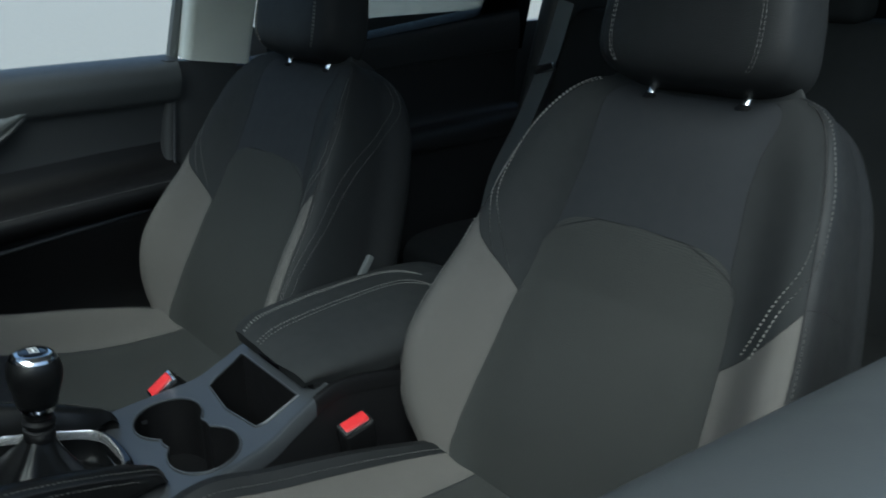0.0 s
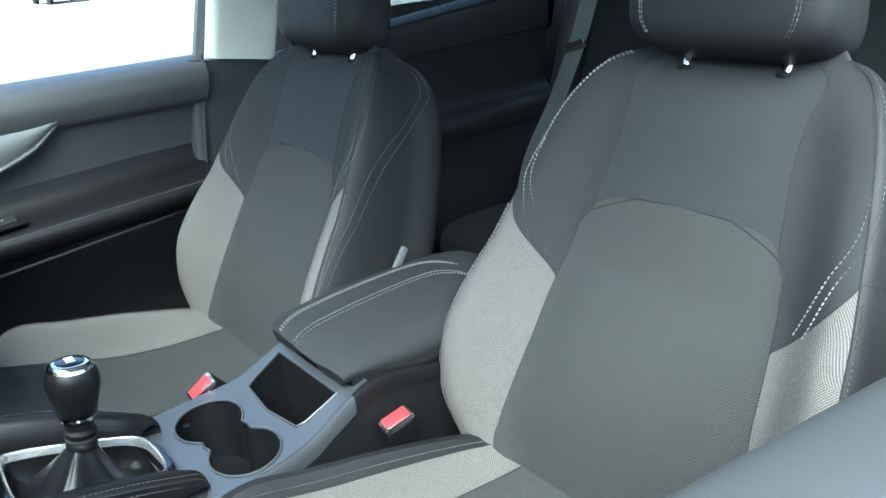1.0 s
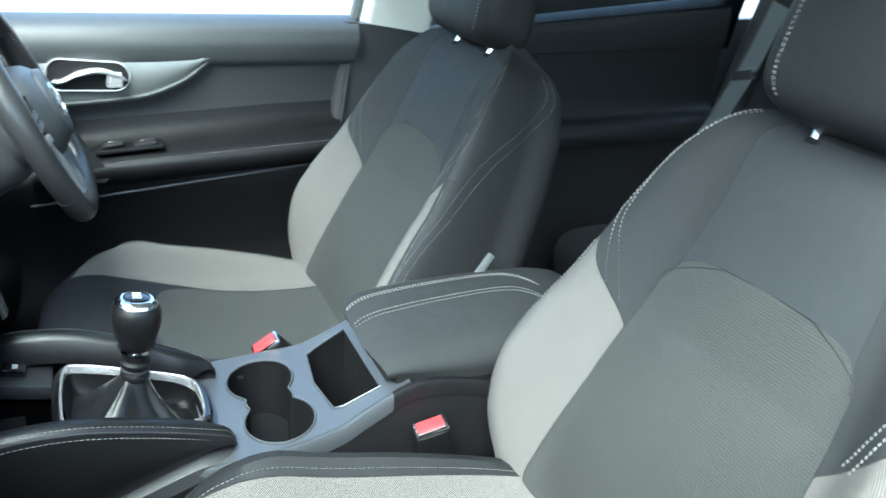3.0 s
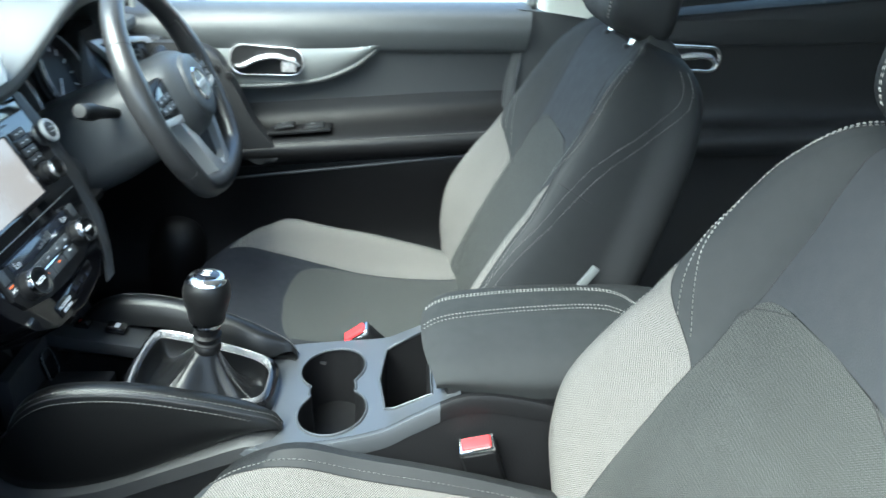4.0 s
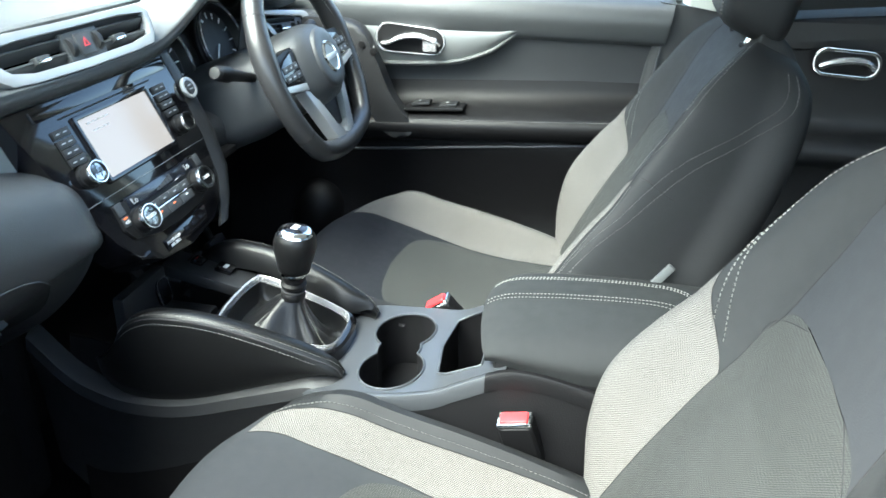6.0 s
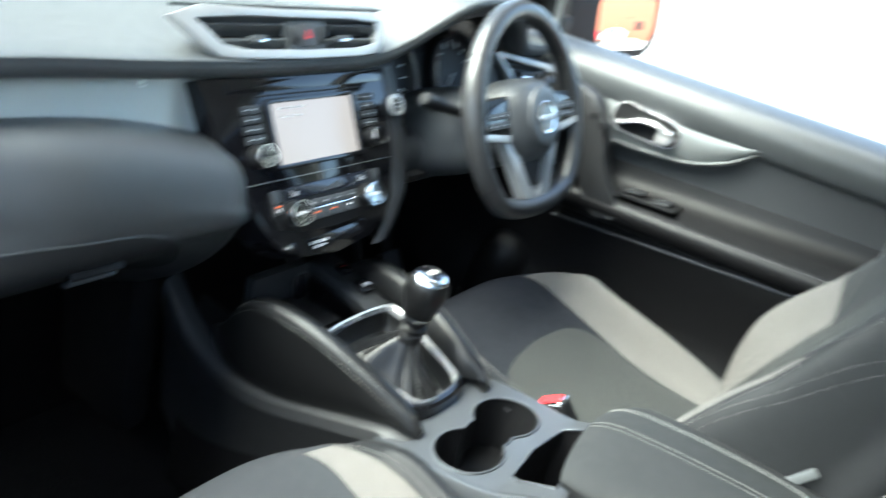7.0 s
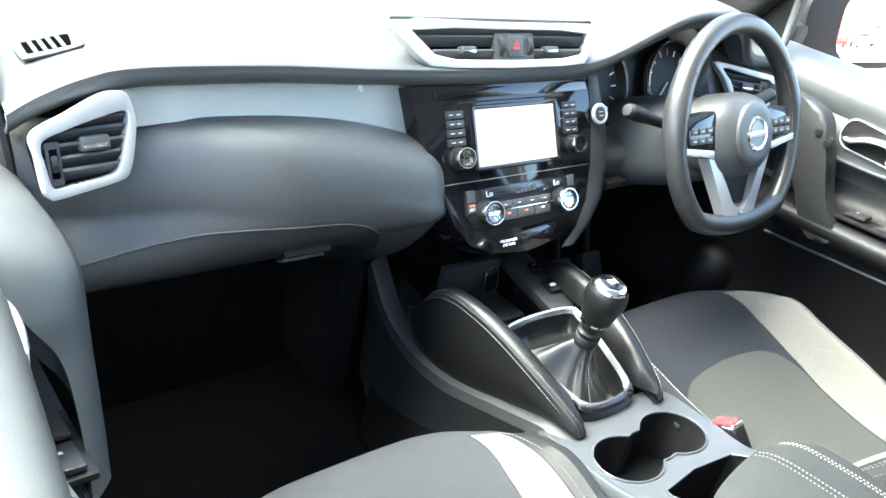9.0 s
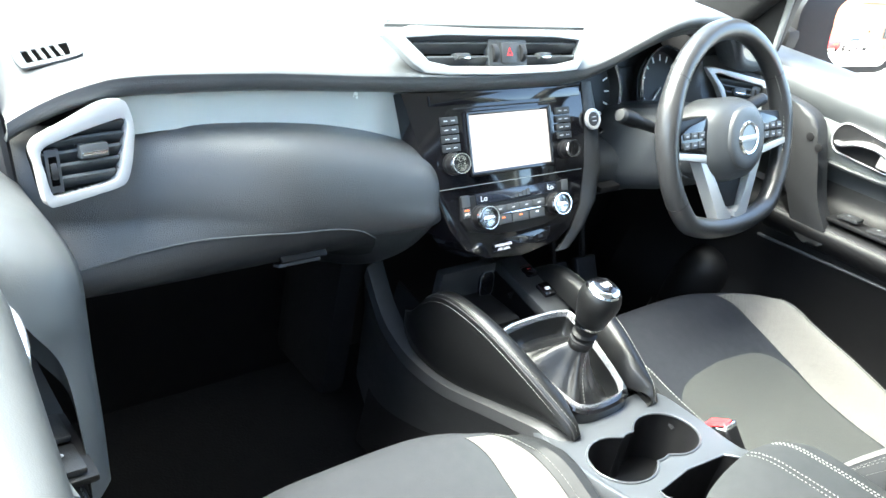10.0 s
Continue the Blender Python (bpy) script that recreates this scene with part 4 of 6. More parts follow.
for sx, x0 in ((-1, -0.1105), (1, 0.110)):
    for i in range(4):
        k = part("key", box(on(x0, 0.181 - 0.0135 * i, 0.001), (0.030, 0.0115, 0.004), 0.001, MS.to_3x3()), PLASTIC_DARK, stack)
        for j in range(2):
            part("key_mark", box(on(x0 - 0.007 + 0.013 * j, 0.181 - 0.0135 * i, 0.0032), (0.0066, 0.0016, 0.0006), 0, MS.to_3x3()), GREY_MARK, k)
part("climate_panel", prism([(-0.105, 0.065), (0.105, 0.065), (0.108, 0.03), (0.098, 0.012), (0.05, 0.0), (0, -0.003), (-0.05, 0.0), (-0.098, 0.012), (-0.108, 0.03)], 0.006, MS @ pose(0, 0, -0.002), 0.001), PLASTIC_BLACK, stack)
part("climate_display", box(on(0, 0.058, 0.003), (0.160, 0.018, 0.004), 0.001, MS.to_3x3()), LCD, stack, "dark climate display")
letters("Lo", MS @ pose(-0.066, 0.058, 0.0056), 0.0125, GREY_MARK, stack)
letters("Lo", MS @ pose(0.066, 0.058, 0.0056), 0.0125, GREY_MARK, stack)
for i in range(5):
    part("fan_bar", box(on(-0.012 + 0.008 * i, 0.053 + 0.0012 * i, 0.0054), (0.0064, 0.003 + 0.0018 * i, 0.0006), 0, MS.to_3x3()), PLASTIC, stack)
for i in range(4):
    part("climate_key", box(on(-0.0385 + 0.0257 * i, 0.0375, 0.004), (0.0245, 0.011, 0.005), 0.001, MS.to_3x3()), PLASTIC, stack)
    part("climate_mark", box(on(-0.0385 + 0.0257 * i, 0.0375, 0.0068), (0.006, 0.0018, 0.0004), 0, MS.to_3x3()), GREY_MARK, stack)
for i in range(3):
    part("climate_key", box(on(-0.0335 + 0.0335 * i, 0.0205, 0.004), (0.031, 0.014, 0.005), 0.001, MS.to_3x3()), PLASTIC, stack)
    part("climate_lamp", box(on(-0.0335 + 0.0335 * i, 0.0235, 0.0068), (0.006, 0.0018, 0.0004), 0, MS.to_3x3()), AMBER if i < 2 else WHITE_MARK, stack)
part("silver_blade", box(on(0, 0.0295, 0.0045), (0.116, 0.003, 0.005), 0.001, MS.to_3x3()), CHROME, stack, "slim chrome blade")
for sx in (-1, 1):
    part("corner_key", box(on(sx * 0.098, 0.058, 0.003), (0.014, 0.018, 0.004), 0.001, MS.to_3x3()), PLASTIC, stack)
part("corner_key", box(on(-0.098, 0.040, 0.003), (0.014, 0.014, 0.004), 0.001, MS.to_3x3()), PLASTIC, stack)
letters("A/C", MS @ pose(-0.098, 0.0385, 0.0054), 0.006, WHITE_MARK, stack)
part("ac_lamp", box(on(-0.098, 0.0445, 0.0052), (0.008, 0.0018, 0.0005), 0, MS.to_3x3()), AMBER, stack)
part("airbag_panel", prism([(-0.055, -0.030), (0.052, -0.030), (0.062, -0.012), (0.062, -0.006), (-0.055, -0.014)], 0.0012, MS @ pose(0, 0, 0.0), 0.0004), GLOSS_BLACK, stack)
letters("PASSENGER\nAIR BAG", MS @ pose(-0.035, -0.0225, 0.0022), 0.0062, WHITE_MARK, stack)
for i in range(3):
    part("warning_lamp", box(on(0.0 + 0.02 * i, -0.018, 0.0022), (0.008, 0.006, 0.0006), 0, MS.to_3x3()), LCD, stack)
# side cheeks round the stack
rows = []
for v, a, b in ((0.226, 0.160, 0.20), (0.15, 0.158, 0.215), (0.085, 0.150, 0.215), (0.02, 0.134, 0.195), (-0.02, 0.106, 0.16), (-0.05, 0.075, 0.12)):
    rows.append([on(a + (b - a) * t, v, 0.003 * math.sin(math.pi * t) - 0.010 * t * t - 0.03 * t ** 6) for t in np.linspace(0, 1, 12)])
part("cheek", thicken(grid(rows)[0], 0.006), PLASTIC_DARK, stack)
mb = axes((0.1720, 0.4100, 1.0260), (1, 0, 0), (-0.03, -0.89, 0.45))
part("start_button", lathe([(0.0160, -0.003), (0.0160, 0.0010), (0.0150, 0.0020), (0.0124, 0.0020), (0.0118, 0.0006), (0, 0.0006)], mb, 32), SILVER, stack, "round engine start button with a silver ring")
part("start_cap", lathe([(0.0108, 0.0004), (0.0100, 0.0022), (0, 0.0026)], mb, 32), PLASTIC_DARK, stack)
for dv_ in (-0.003, 0.003):
    part("start_mark", box(mb @ Vector((0, dv_, 0.0028)), (0.009, 0.0014, 0.0004), 0, mb.to_3x3()), GREY_MARK, stack)

# ---- instruments, steering wheel and stalk ----
cluster = thing("instrument_cluster", "instrument cluster with two chrome-ringed dials under a hood", "instruments", (0.365, 0.45, 1.0))
MK = axes((0.350, 0.500, 1.030), X, (0, -0.93, 0.36))
part("instrument_panel", prism([(-0.175, -0.075), (0.175, -0.075), (0.175, 0.04), (0.10, 0.09), (-0.10, 0.09), (-0.175, 0.04)], 0.01, MK @ pose(0, 0, -0.02), 0.002), PLASTIC_BLACK, cluster)
for sx in (-1, 1):
    ctr = MK @ pose(sx * 0.100, 0.0, 0)
    g = part("gauge", lathe([(0.066, -0.01), (0.066, 0.0), (0, 0.0)], ctr, 40), PLASTIC_BLACK, cluster, "black gauge face")
    part("gauge_cone", grid([[ctr @ Vector((r_ * math.cos(2 * math.pi * k / 40), r_ * math.sin(2 * math.pi * k / 40), z_)) for k in range(40)] for r_, z_ in ((0.062, 0.0005), (0.066, 0.008), (0.070, 0.016))], True)[0], PLASTIC_BLACK, g)
    part("gauge_ring", grid([[ctr @ Vector((r_ * math.cos(2 * math.pi * k / 40), r_ * math.sin(2 * math.pi * k / 40), z_)) for k in range(40)] for r_, z_ in ((0.069, 0.015), (0.0705, 0.019), (0.073, 0.0175), (0.072, 0.012))], True)[0], BRIGHT, g)
    for k in range(13):
        a = radians(225 - 22.5 * k)
        part("tick", box(ctr @ Vector((0.052 * math.cos(a), 0.052 * math.sin(a), 0.0015)), (0.011, 0.0024, 0.001), 0, ctr.to_3x3() @ Euler((0, 0, a)).to_matrix()), WHITE_MARK, g)
    part("needle", box(ctr @ Vector((-0.02, -0.02, 0.004)), (0.055, 0.002, 0.002), 0, ctr.to_3x3() @ Euler((0, 0, radians(225))).to_matrix()), WHITE_MARK, g)
part("info_screen", box(MK @ Vector((0, 0, -0.006)), (0.060, 0.075, 0.004), 0.002, MK.to_3x3()), PLASTIC_BLACK, cluster)

WT = radians(23)
MW = axes((0.362, 0.288, 1.030), X, (0, -math.cos(WT), math.sin(WT)))
wheel = thing("steering_wheel", "black leather flat-bottomed three-spoke steering wheel with silver inlays", "steering wheel", (0.362, 0.30, 1.0))
rim_pts, rim_r = [], []
for k in range(72):
    a = 2 * math.pi * k / 72
    x, y = 0.162 * math.cos(a), 0.167 * math.sin(a)
    if y < -0.122:
        y = -0.122 - (-(y + 0.122)) * 0.42
    rim_pts.append(MW @ Vector((x, y, 0)))
    rim_r.append(0.0164 + 0.0025 * math.exp(-((math.sin(a) - 0.25) / 0.2) ** 2))
part("rim", tube(rim_pts, rim_r, closed=True, sides=16, up=MW.to_3x3() @ Z), WHEEL_LEATHER, wheel, "black stitched leather rim", auto=80)
for deg in (35, 145, 212, 328):
    a = radians(deg)
    x, y = 0.162 * math.cos(a), 0.167 * math.sin(a)
    if y < -0.122:
        y = -0.122 - (-(y + 0.122)) * 0.42
    t = MW.to_3x3() @ Vector((-math.sin(a), math.cos(a), 0))
    c = MW @ Vector((x, y, 0))
    part("rim_seam", tube([c - t * 0.0008, c + t * 0.0008], 0.0167 + 0.0025 * math.exp(-((math.sin(a) - 0.25) / 0.2) ** 2), sides=16, up=MW.to_3x3() @ Z), RUBBER, wheel)
hub = []
for r, h in ((0.0, 0.046), (0.25, 0.0455), (0.5, 0.043), (0.75, 0.036), (0.92, 0.024), (1.0, 0.008), (0.98, -0.03)):
    row = []
    for k in range(40):
        a = 2 * math.pi * k / 40
        rx, ry = 0.084, (0.064 if math.sin(a) > 0 else 0.070)
        e = 0.8
        row.append(MW @ Vector((r * rx * math.copysign(abs(math.cos(a)) ** e, math.cos(a)), 0.0 + r * ry * math.copysign(abs(math.sin(a)) ** e, math.sin(a)), h - 0.012)))
    hub.append(row)
bm, _ = grid(hub, closed=True)
bmesh.ops.remove_doubles(bm, verts=bm.verts[:], dist=0.0002)
part("hub", bm, PLASTIC, wheel, "grained airbag cover", auto=60)
badge = part("badge_ring", lathe([(0.026, 0.031), (0.0265, 0.0345), (0.0245, 0.037), (0.021, 0.0365), (0.0205, 0.033)], MW, 36), CHROME, wheel, "round chrome badge ring")
part("badge_disc", lathe([(0.021, 0.033), (0.020, 0.0350), (0, 0.0356)], MW, 36), DOOR_SATIN, badge, "satin disc inside the ring")
part("badge_bar", box(MW @ Vector((0, 0, 0.0355)), (0.046, 0.0085, 0.004), 0.001, MW.to_3x3()), SILVER, badge)
part("hub_ring", grid([[MW @ Vector((r_ * math.cos(2 * math.pi * k / 40), r_ * math.sin(2 * math.pi * k / 40), z_)) for k in range(40)] for r_, z_ in ((0.050, 0.026), (0.0485, 0.0318), (0.046, 0.0335), (0.034, 0.0345), (0.025, 0.034))], True)[0], PLASTIC, wheel, "raised round centre of the hub", auto=60)
for lo_a, hi_a in ((-12, 38), (142, 192)):
    pts = []
    for a in np.linspace(radians(lo_a), radians(hi_a), 18):
        pts.append(MW @ Vector(((0.162 - 0.0135) * math.cos(a), (0.167 - 0.0135) * math.sin(a), 0.0105)))
    thread(pts, [MW.to_3x3() @ Vector((-0.5 * math.copysign(1, (MW.inverted() @ p).x), 0, 0.8)) for p in pts], wheel, off=0.0012, long=0.0030, gap=0.0030, wide=0.0007)
for sx in (-1, 1):
    part("spoke", prism([(sx * 0.060, -0.028), (sx * 0.168, -0.012), (sx * 0.170, 0.026), (sx * 0.150, 0.034), (sx * 0.060, 0.040)][::sx], 0.022, MW @ pose(0, 0, -0.016), 0.004), PLASTIC_BLACK, wheel)
    part("switch_pad", prism([(sx * 0.072, -0.018), (sx * 0.142, -0.008), (sx * 0.144, 0.014), (sx * 0.120, 0.026), (sx * 0.074, 0.036)][::sx], 0.006, MW @ pose(0, 0, 0.005), 0.002), GLOSS_BLACK, wheel)
    for i in range(3):
        for j in range(2):
            part("wheel_key", box(MW @ Vector((sx * (0.092 + 0.019 * i), -0.002 + 0.014 * j, 0.0115)), (0.015, 0.010, 0.003), 0.001, MW.to_3x3()), PLASTIC, wheel)
            part("key_mark", box(MW @ Vector((sx * (0.092 + 0.019 * i), -0.002 + 0.014 * j, 0.0132)), (0.006, 0.002, 0.0005), 0, MW.to_3x3()), GREY_MARK, wheel)
    part("spoke_inlay", prism([(sx * 0.080, -0.031), (sx * 0.150, -0.020), (sx * 0.150, -0.010), (sx * 0.080, -0.019)][::sx], 0.010, MW @ pose(0, 0, 0.003), 0.002), SILVER, wheel, "satin silver inlay")
    part("lower_spoke", prism([(sx * 0.060, -0.034), (sx * 0.088, -0.030), (sx * 0.040, -0.126), (sx * 0.0045, -0.133), (sx * 0.0045, -0.116), (sx * 0.026, -0.107)][::sx], 0.020, MW @ pose(0, 0, -0.012), 0.004), SILVER, wheel, "satin silver lower spoke")
part("lower_web", prism([(-0.050, -0.045), (0.050, -0.045), (0.020, -0.110), (-0.020, -0.110)], 0.012, MW @ pose(0, 0, -0.014), 0.002), PLASTIC_BLACK, wheel)
column = thing("steering_column", "dark plastic steering column cowl with a control stalk", "steering column", (0.362, 0.36, 0.95))
rows = []
for d, sx_, sz_ in ((-0.018, 0.052, 0.050), (-0.05, 0.070, 0.062), (-0.12, 0.082, 0.072), (-0.22, 0.085, 0.075)):
    rows.append([MW @ Vector((x * sx_ * 2, y * sz_ * 2 - 0.012, d)) for x, y in rounded(1, 1, 0.3)])
bm, vs = grid(rows, closed=True)
bm.faces.new(vs[0])
part("cowl", bm, PLASTIC, column)
for tip, lab in (((0.190, 0.372, 1.045), "left stalk"), ((0.575, 0.37, 1.05), "right stalk")):
    tip = Vector(tip)
    root = MW @ Vector((math.copysign(0.05, tip.x - 0.362), 0.01, -0.075))
    d = tip - root
    part("stalk", tube([root, root + d * 0.35, root + d * 0.7, root + d * 0.78, tip], [0.007, 0.008, 0.010, 0.0125, 0.0115], sides=14), PLASTIC_BLACK, column)
    part("stalk_tip", lathe([(0.0, -0.004), (0.0108, -0.003), (0.0108, 0.004), (0.0085, 0.008), (0, 0.009)], axes(tip, Z, d)), PLASTIC_DARK, column)
part("lower_vent", box((0.245, 0.40, 0.905), (0.05, 0.02, 0.012), 0.004), PLASTIC_BLACK, column)
pedal = thing("clutch_pedal", "worn rubber-faced pedal on a steel arm", "pedal", (0.33, 0.60, 0.55), "pedals")
for i, x in enumerate((0.30, 0.40, 0.49)):
    p = pedal if i == 0 else thing("brake_pedal" if i == 1 else "accelerator", "black rubber-faced pedal on an arm", "pedal", (x, 0.60, 0.55), "pedals")
    part("pad", box((x, 0.56, 0.60), (0.06, 0.02, 0.055), 0.006, Euler((radians(-30), 0, 0)).to_matrix()), RUBBER, p)
    part("arm", tube([(x, 0.57, 0.61), (x, 0.63, 0.75), (x, 0.68, 0.90)], 0.007), PLASTIC_BLACK, p)
# rounded cover low in front of the driver's door
foot = thing("footwell_cover", "rounded dark plastic cover in the driver's footwell", "trim cover", (0.73, 0.42, 0.45))
mf = axes((0.735, 0.44, 0.54), X, (-0.10, -0.20, 0.97))
part("cover", lathe([(0.0, 0.150), (0.012, 0.149), (0.024, 0.145), (0.036, 0.137), (0.046, 0.124), (0.054, 0.105), (0.060, 0.07), (0.064, 0.0), (0.066, -0.10)], mf, 36), PLASTIC_BLACK, foot)
part("cover_rim", lathe([(0.066, -0.06), (0.074, -0.055), (0.073, -0.03), (0.064, -0.025)], mf), PLASTIC_BLACK, foot)

# ---- centre console ----
place((0.975, 0), (0.862, 0.083), (0.928, 0.062))
console = thing("centre_console", "dark plastic centre console with cup holders and satin trim", "centre console", (0, 0.1, FLOOR))
CON = [(-0.62, .105, .70, .70), (-0.40, .105, .750, .72), (-0.24, .108, .782, .735), (-0.16, .112, .754, .72), (-0.12, .116, .737, .705), (-0.05, .124, .728, .695), (0.02, .126, .722, .69), (0.07, .116, .716, .685), (0.2, .100, .725, .68), (0.32, .100, .745, .68), (0.46, .10, .76, .68)]
con_w, con_z = table([(c[0], c[1]) for c in CON]), table([(c[0], c[2]) for c in CON])
rows = []
for y in np.linspace(-0.62, 0.46, 45):
    w, z = con_w(y), con_z(y)
    sec = [(-w - 0.02, FLOOR), (-w - 0.012, 0.55), (-w, z - 0.06), (-w + 0.006, z - 0.02)]
    rows.append([Vector((x, y, zz)) for x, zz in sec])
side_l = grid(rows)[0]
part("side_panel", thicken(side_l, 0.004), PLASTIC_BLACK, console)
rows = [[Vector((-p.x, p.y, p.z)) for p in r] for r in rows]
part("side_panel", thicken(grid(rows)[0], 0.004), PLASTIC_BLACK, console)
for y_a, y_b, mat_ in ((-0.60, -0.197, PLASTIC_BLACK), (-0.197, 0.075, CONSOLE_SILVER)):
    rows = []
    for y in np.linspace(y_a, y_b, 24):
        w, z = con_w(y), con_z(y)
        rows.append([Vector((-w + 0.004, y, z - 0.024)), Vector((-w + 0.003, y, z - 0.006)), Vector((-w + 0.006, y, z)), Vector((-w + 0.011, y, z + 0.001))])
    part("side_rail", thicken(grid(rows)[0], 0.003), mat_, console)
    part("side_rail", thicken(grid([[Vector((-p.x, p.y, p.z)) for p in r] for r in rows])[0], 0.003), mat_, console)

# tray plate with two cup holders and a bin, real openings
def opening_plate(y0, y1, holes, name, mat, parent):
    """A plate over the console, filled between its outline and the outlines of its holes."""
    bm = bmesh.new()
    outer = []
    n = 26
    for y in np.linspace(y0, y1, n):
        outer.append((-con_w(y) + 0.010, y))
    for y in np.linspace(y1, y0, n):
        outer.append((con_w(y) - 0.010, y))
    loops = [outer] + holes
    for lp in loops:
        vs = [bm.verts.new((x, y, con_z(y) + 0.002)) for x, y in lp]
        for i in range(len(vs)):
            bm.edges.new((vs[i], vs[(i + 1) % len(vs)]))
    bmesh.ops.triangle_fill(bm, use_beauty=True, use_dissolve=False, edges=bm.edges[:])
    bmesh.ops.recalc_face_normals(bm, faces=bm.faces[:])
    return part(name, bm, mat, parent, "satin dark silver surround")


def circle(cx, cy, r, n=28):
    return [(cx + r * math.cos(2 * math.pi * k / n), cy + r * math.sin(2 * math.pi * k / n)) for k in range(n)]


# the two cups run into each other: one outline
cup_a, cup_b, cr = (-0.058, -0.048), (0.042, -0.042), 0.049
cups = []
for k in range(64):
    a = 2 * math.pi * k / 64
    d = Vector((math.cos(a), math.sin(a)))
    best = 0
    for c in (cup_a, cup_b):
        o = Vector((-0.008, -0.045)) - Vector(c)
        b_ = o.dot(d)
        disc = b_ * b_ - (o.length_squared - cr * cr)
        if disc > 0:
            best = max(best, -b_ + math.sqrt(disc))
    best = max(best, 0.034)
    cups.append((-0.008 + best * d.x, -0.045 + best * d.y))
bin_ = [(-0.068, -0.122), (0.0, -0.113), (0.070, -0.122), (0.076, -0.135), (0.080, -0.187), (-0.078, -0.187), (-0.074, -0.135)]
opening_plate(-0.225, 0.055, [cups, bin_], "tray_plate", CONSOLE_SILVER, console)
def well(outline, depth, shrink, name):
    cx_, cy_ = sum(p[0] for p in outline) / len(outline), sum(p[1] for p in outline) / len(outline)
    rows = []
    for t, k in ((0, 1), (0.1, 1), (1, shrink)):
        rows.append([Vector((cx_ + (x - cx_) * k, cy_ + (y - cy_) * k, con_z(y) * (1 - t) + (0.72 - depth) * t)) for x, y in outline])
    bm, vs = grid(rows, closed=True)
    bm.faces.new(vs[-1])
    return part(name, bm, PLASTIC_BLACK, console)
for lp_, nm_ in ((cups, "cup_rim"), (bin_, "bin_rim")):
    part(nm_, tube([(x_, y_, con_z(y_) + 0.003) for x_, y_ in lp_], 0.0018, closed=True, sides=8), CONSOLE_SILVER, console, "satin rim")
well(cups, 0.075, 0.93, "cup_well")
well(bin_, 0.11, 0.9, "bin_well")
part("cup_clip", box((-0.055, -0.083, 0.675), (0.026, 0.006, 0.022), 0.002), PLASTIC, console)

# gear lever surround with gaiter
gear = thing("gear_lever", "black gear lever with a chrome-capped knob and leather gaiter", "gear lever", (0, 0.14, 0.74))
def gz(y):
    return 0.742 + (y - 0.06) * 0.20
go = smooth_line([(-0.044, 0.052), (0.0, 0.046), (0.044, 0.052), (0.060, 0.080), (0.073, 0.15), (0.078, 0.208), (0.066, 0.226), (0, 0.231), (-0.066, 0.226), (-0.078, 0.208), (-0.073, 0.15), (-0.060, 0.080)], 4, True)
go = [np.array((p[0] * 0.94, p[1])) for p in go]
cgx, cgy = 0.0, 0.138
def gl_(k, dz):
    return [Vector((cgx + (x - cgx) * k, cgy + (y - cgy) * k, gz(y) + dz)) for x, y in go]
part("surround", grid([gl_(1.12, -0.03), gl_(1.10, -0.004), gl_(1.06, 0.0), gl_(0.99, -0.001)], True)[0], GLOSS_BLACK, gear, "gloss black surround")
part("chrome_frame", grid([gl_(1.0, -0.004), gl_(0.995, 0.003), gl_(0.985, 0.0055), gl_(0.962, 0.003), gl_(0.955, -0.010)], True)[0], BRIGHT, gear, "bright satin frame")
kt, kb = Vector((0.010, 0.123, 0.892)), Vector((0.011, 0.133, 0.798))
rows = []
for k, f, dz in ((0.94, 0.0, -0.006), (0.92, 0.0, -0.024), (0.86, 0.0, -0.034), (0.72, 0.02, -0.032), (0.60, 0.10, -0.024), (0.47, 0.28, -0.014), (0.38, 0.50, -0.006), (0.31, 0.74, 0.0), (0.26, 0.92, 0.0), (0.24, 1.0, 0.0)):
    row = []
    n = len(go)
    for i, (x, y) in enumerate(go):
        a_ = 2 * math.pi * i / n
        fold = 1 + (0.16 * math.sin(4 * a_ + 0.7) + 0.09 * math.sin(9 * a_ + 3 * f)) * math.sin(math.pi * min(f + 0.12, 1)) * (1 if f > 0 else 0.25)
        base = Vector((cgx + (x - cgx) * k * fold, cgy + (y - cgy) * k * fold, gz(y) + dz))
        top_ = Vector((kb.x + (x - cgx) * 0.20 * fold, kb.y + (y - cgy) * 0.16 * fold, kb.z - 0.010))
        row.append(base.lerp(top_, f))
    rows.append(row)
for i in (3, 14):
    pts_ = [rows[r_][i % len(go)] for r_ in range(3, len(rows))]
    nn_ = [((p - Vector((kb.x, kb.y, p.z))).normalized() + Vector((0, 0, 0.6))).normalized() for p in pts_]
    for off_ in (-0.0022, 0.0022):
        sd_ = Vector((-nn_[1].y, nn_[1].x, 0)).normalized() * off_
        thread([p + sd_ for p in pts_], nn_, gear)
part("gaiter", grid(rows, True)[0], LEATHER, gear, "creased black leather gaiter", auto=70)
ax = axes(kb, X, kt - kb)
part("collar", lathe([(0.0, -0.014), (0.0185, -0.014), (0.0195, -0.009), (0.0185, -0.004), (0.0155, -0.001), (0.0155, 0.003), (0.0195, 0.006), (0.0200, 0.010), (0.0155, 0.013), (0.0150, 0.016), (0.0180, 0.018), (0.0180, 0.022), (0.014, 0.025), (0.012, 0.027)], ax), PLASTIC_BLACK, gear)
part("gaiter_ring", lathe([(0.0165, -0.003), (0.0192, -0.002), (0.0192, 0.0005), (0.0165, 0.0015)], ax), RUBBER, gear)
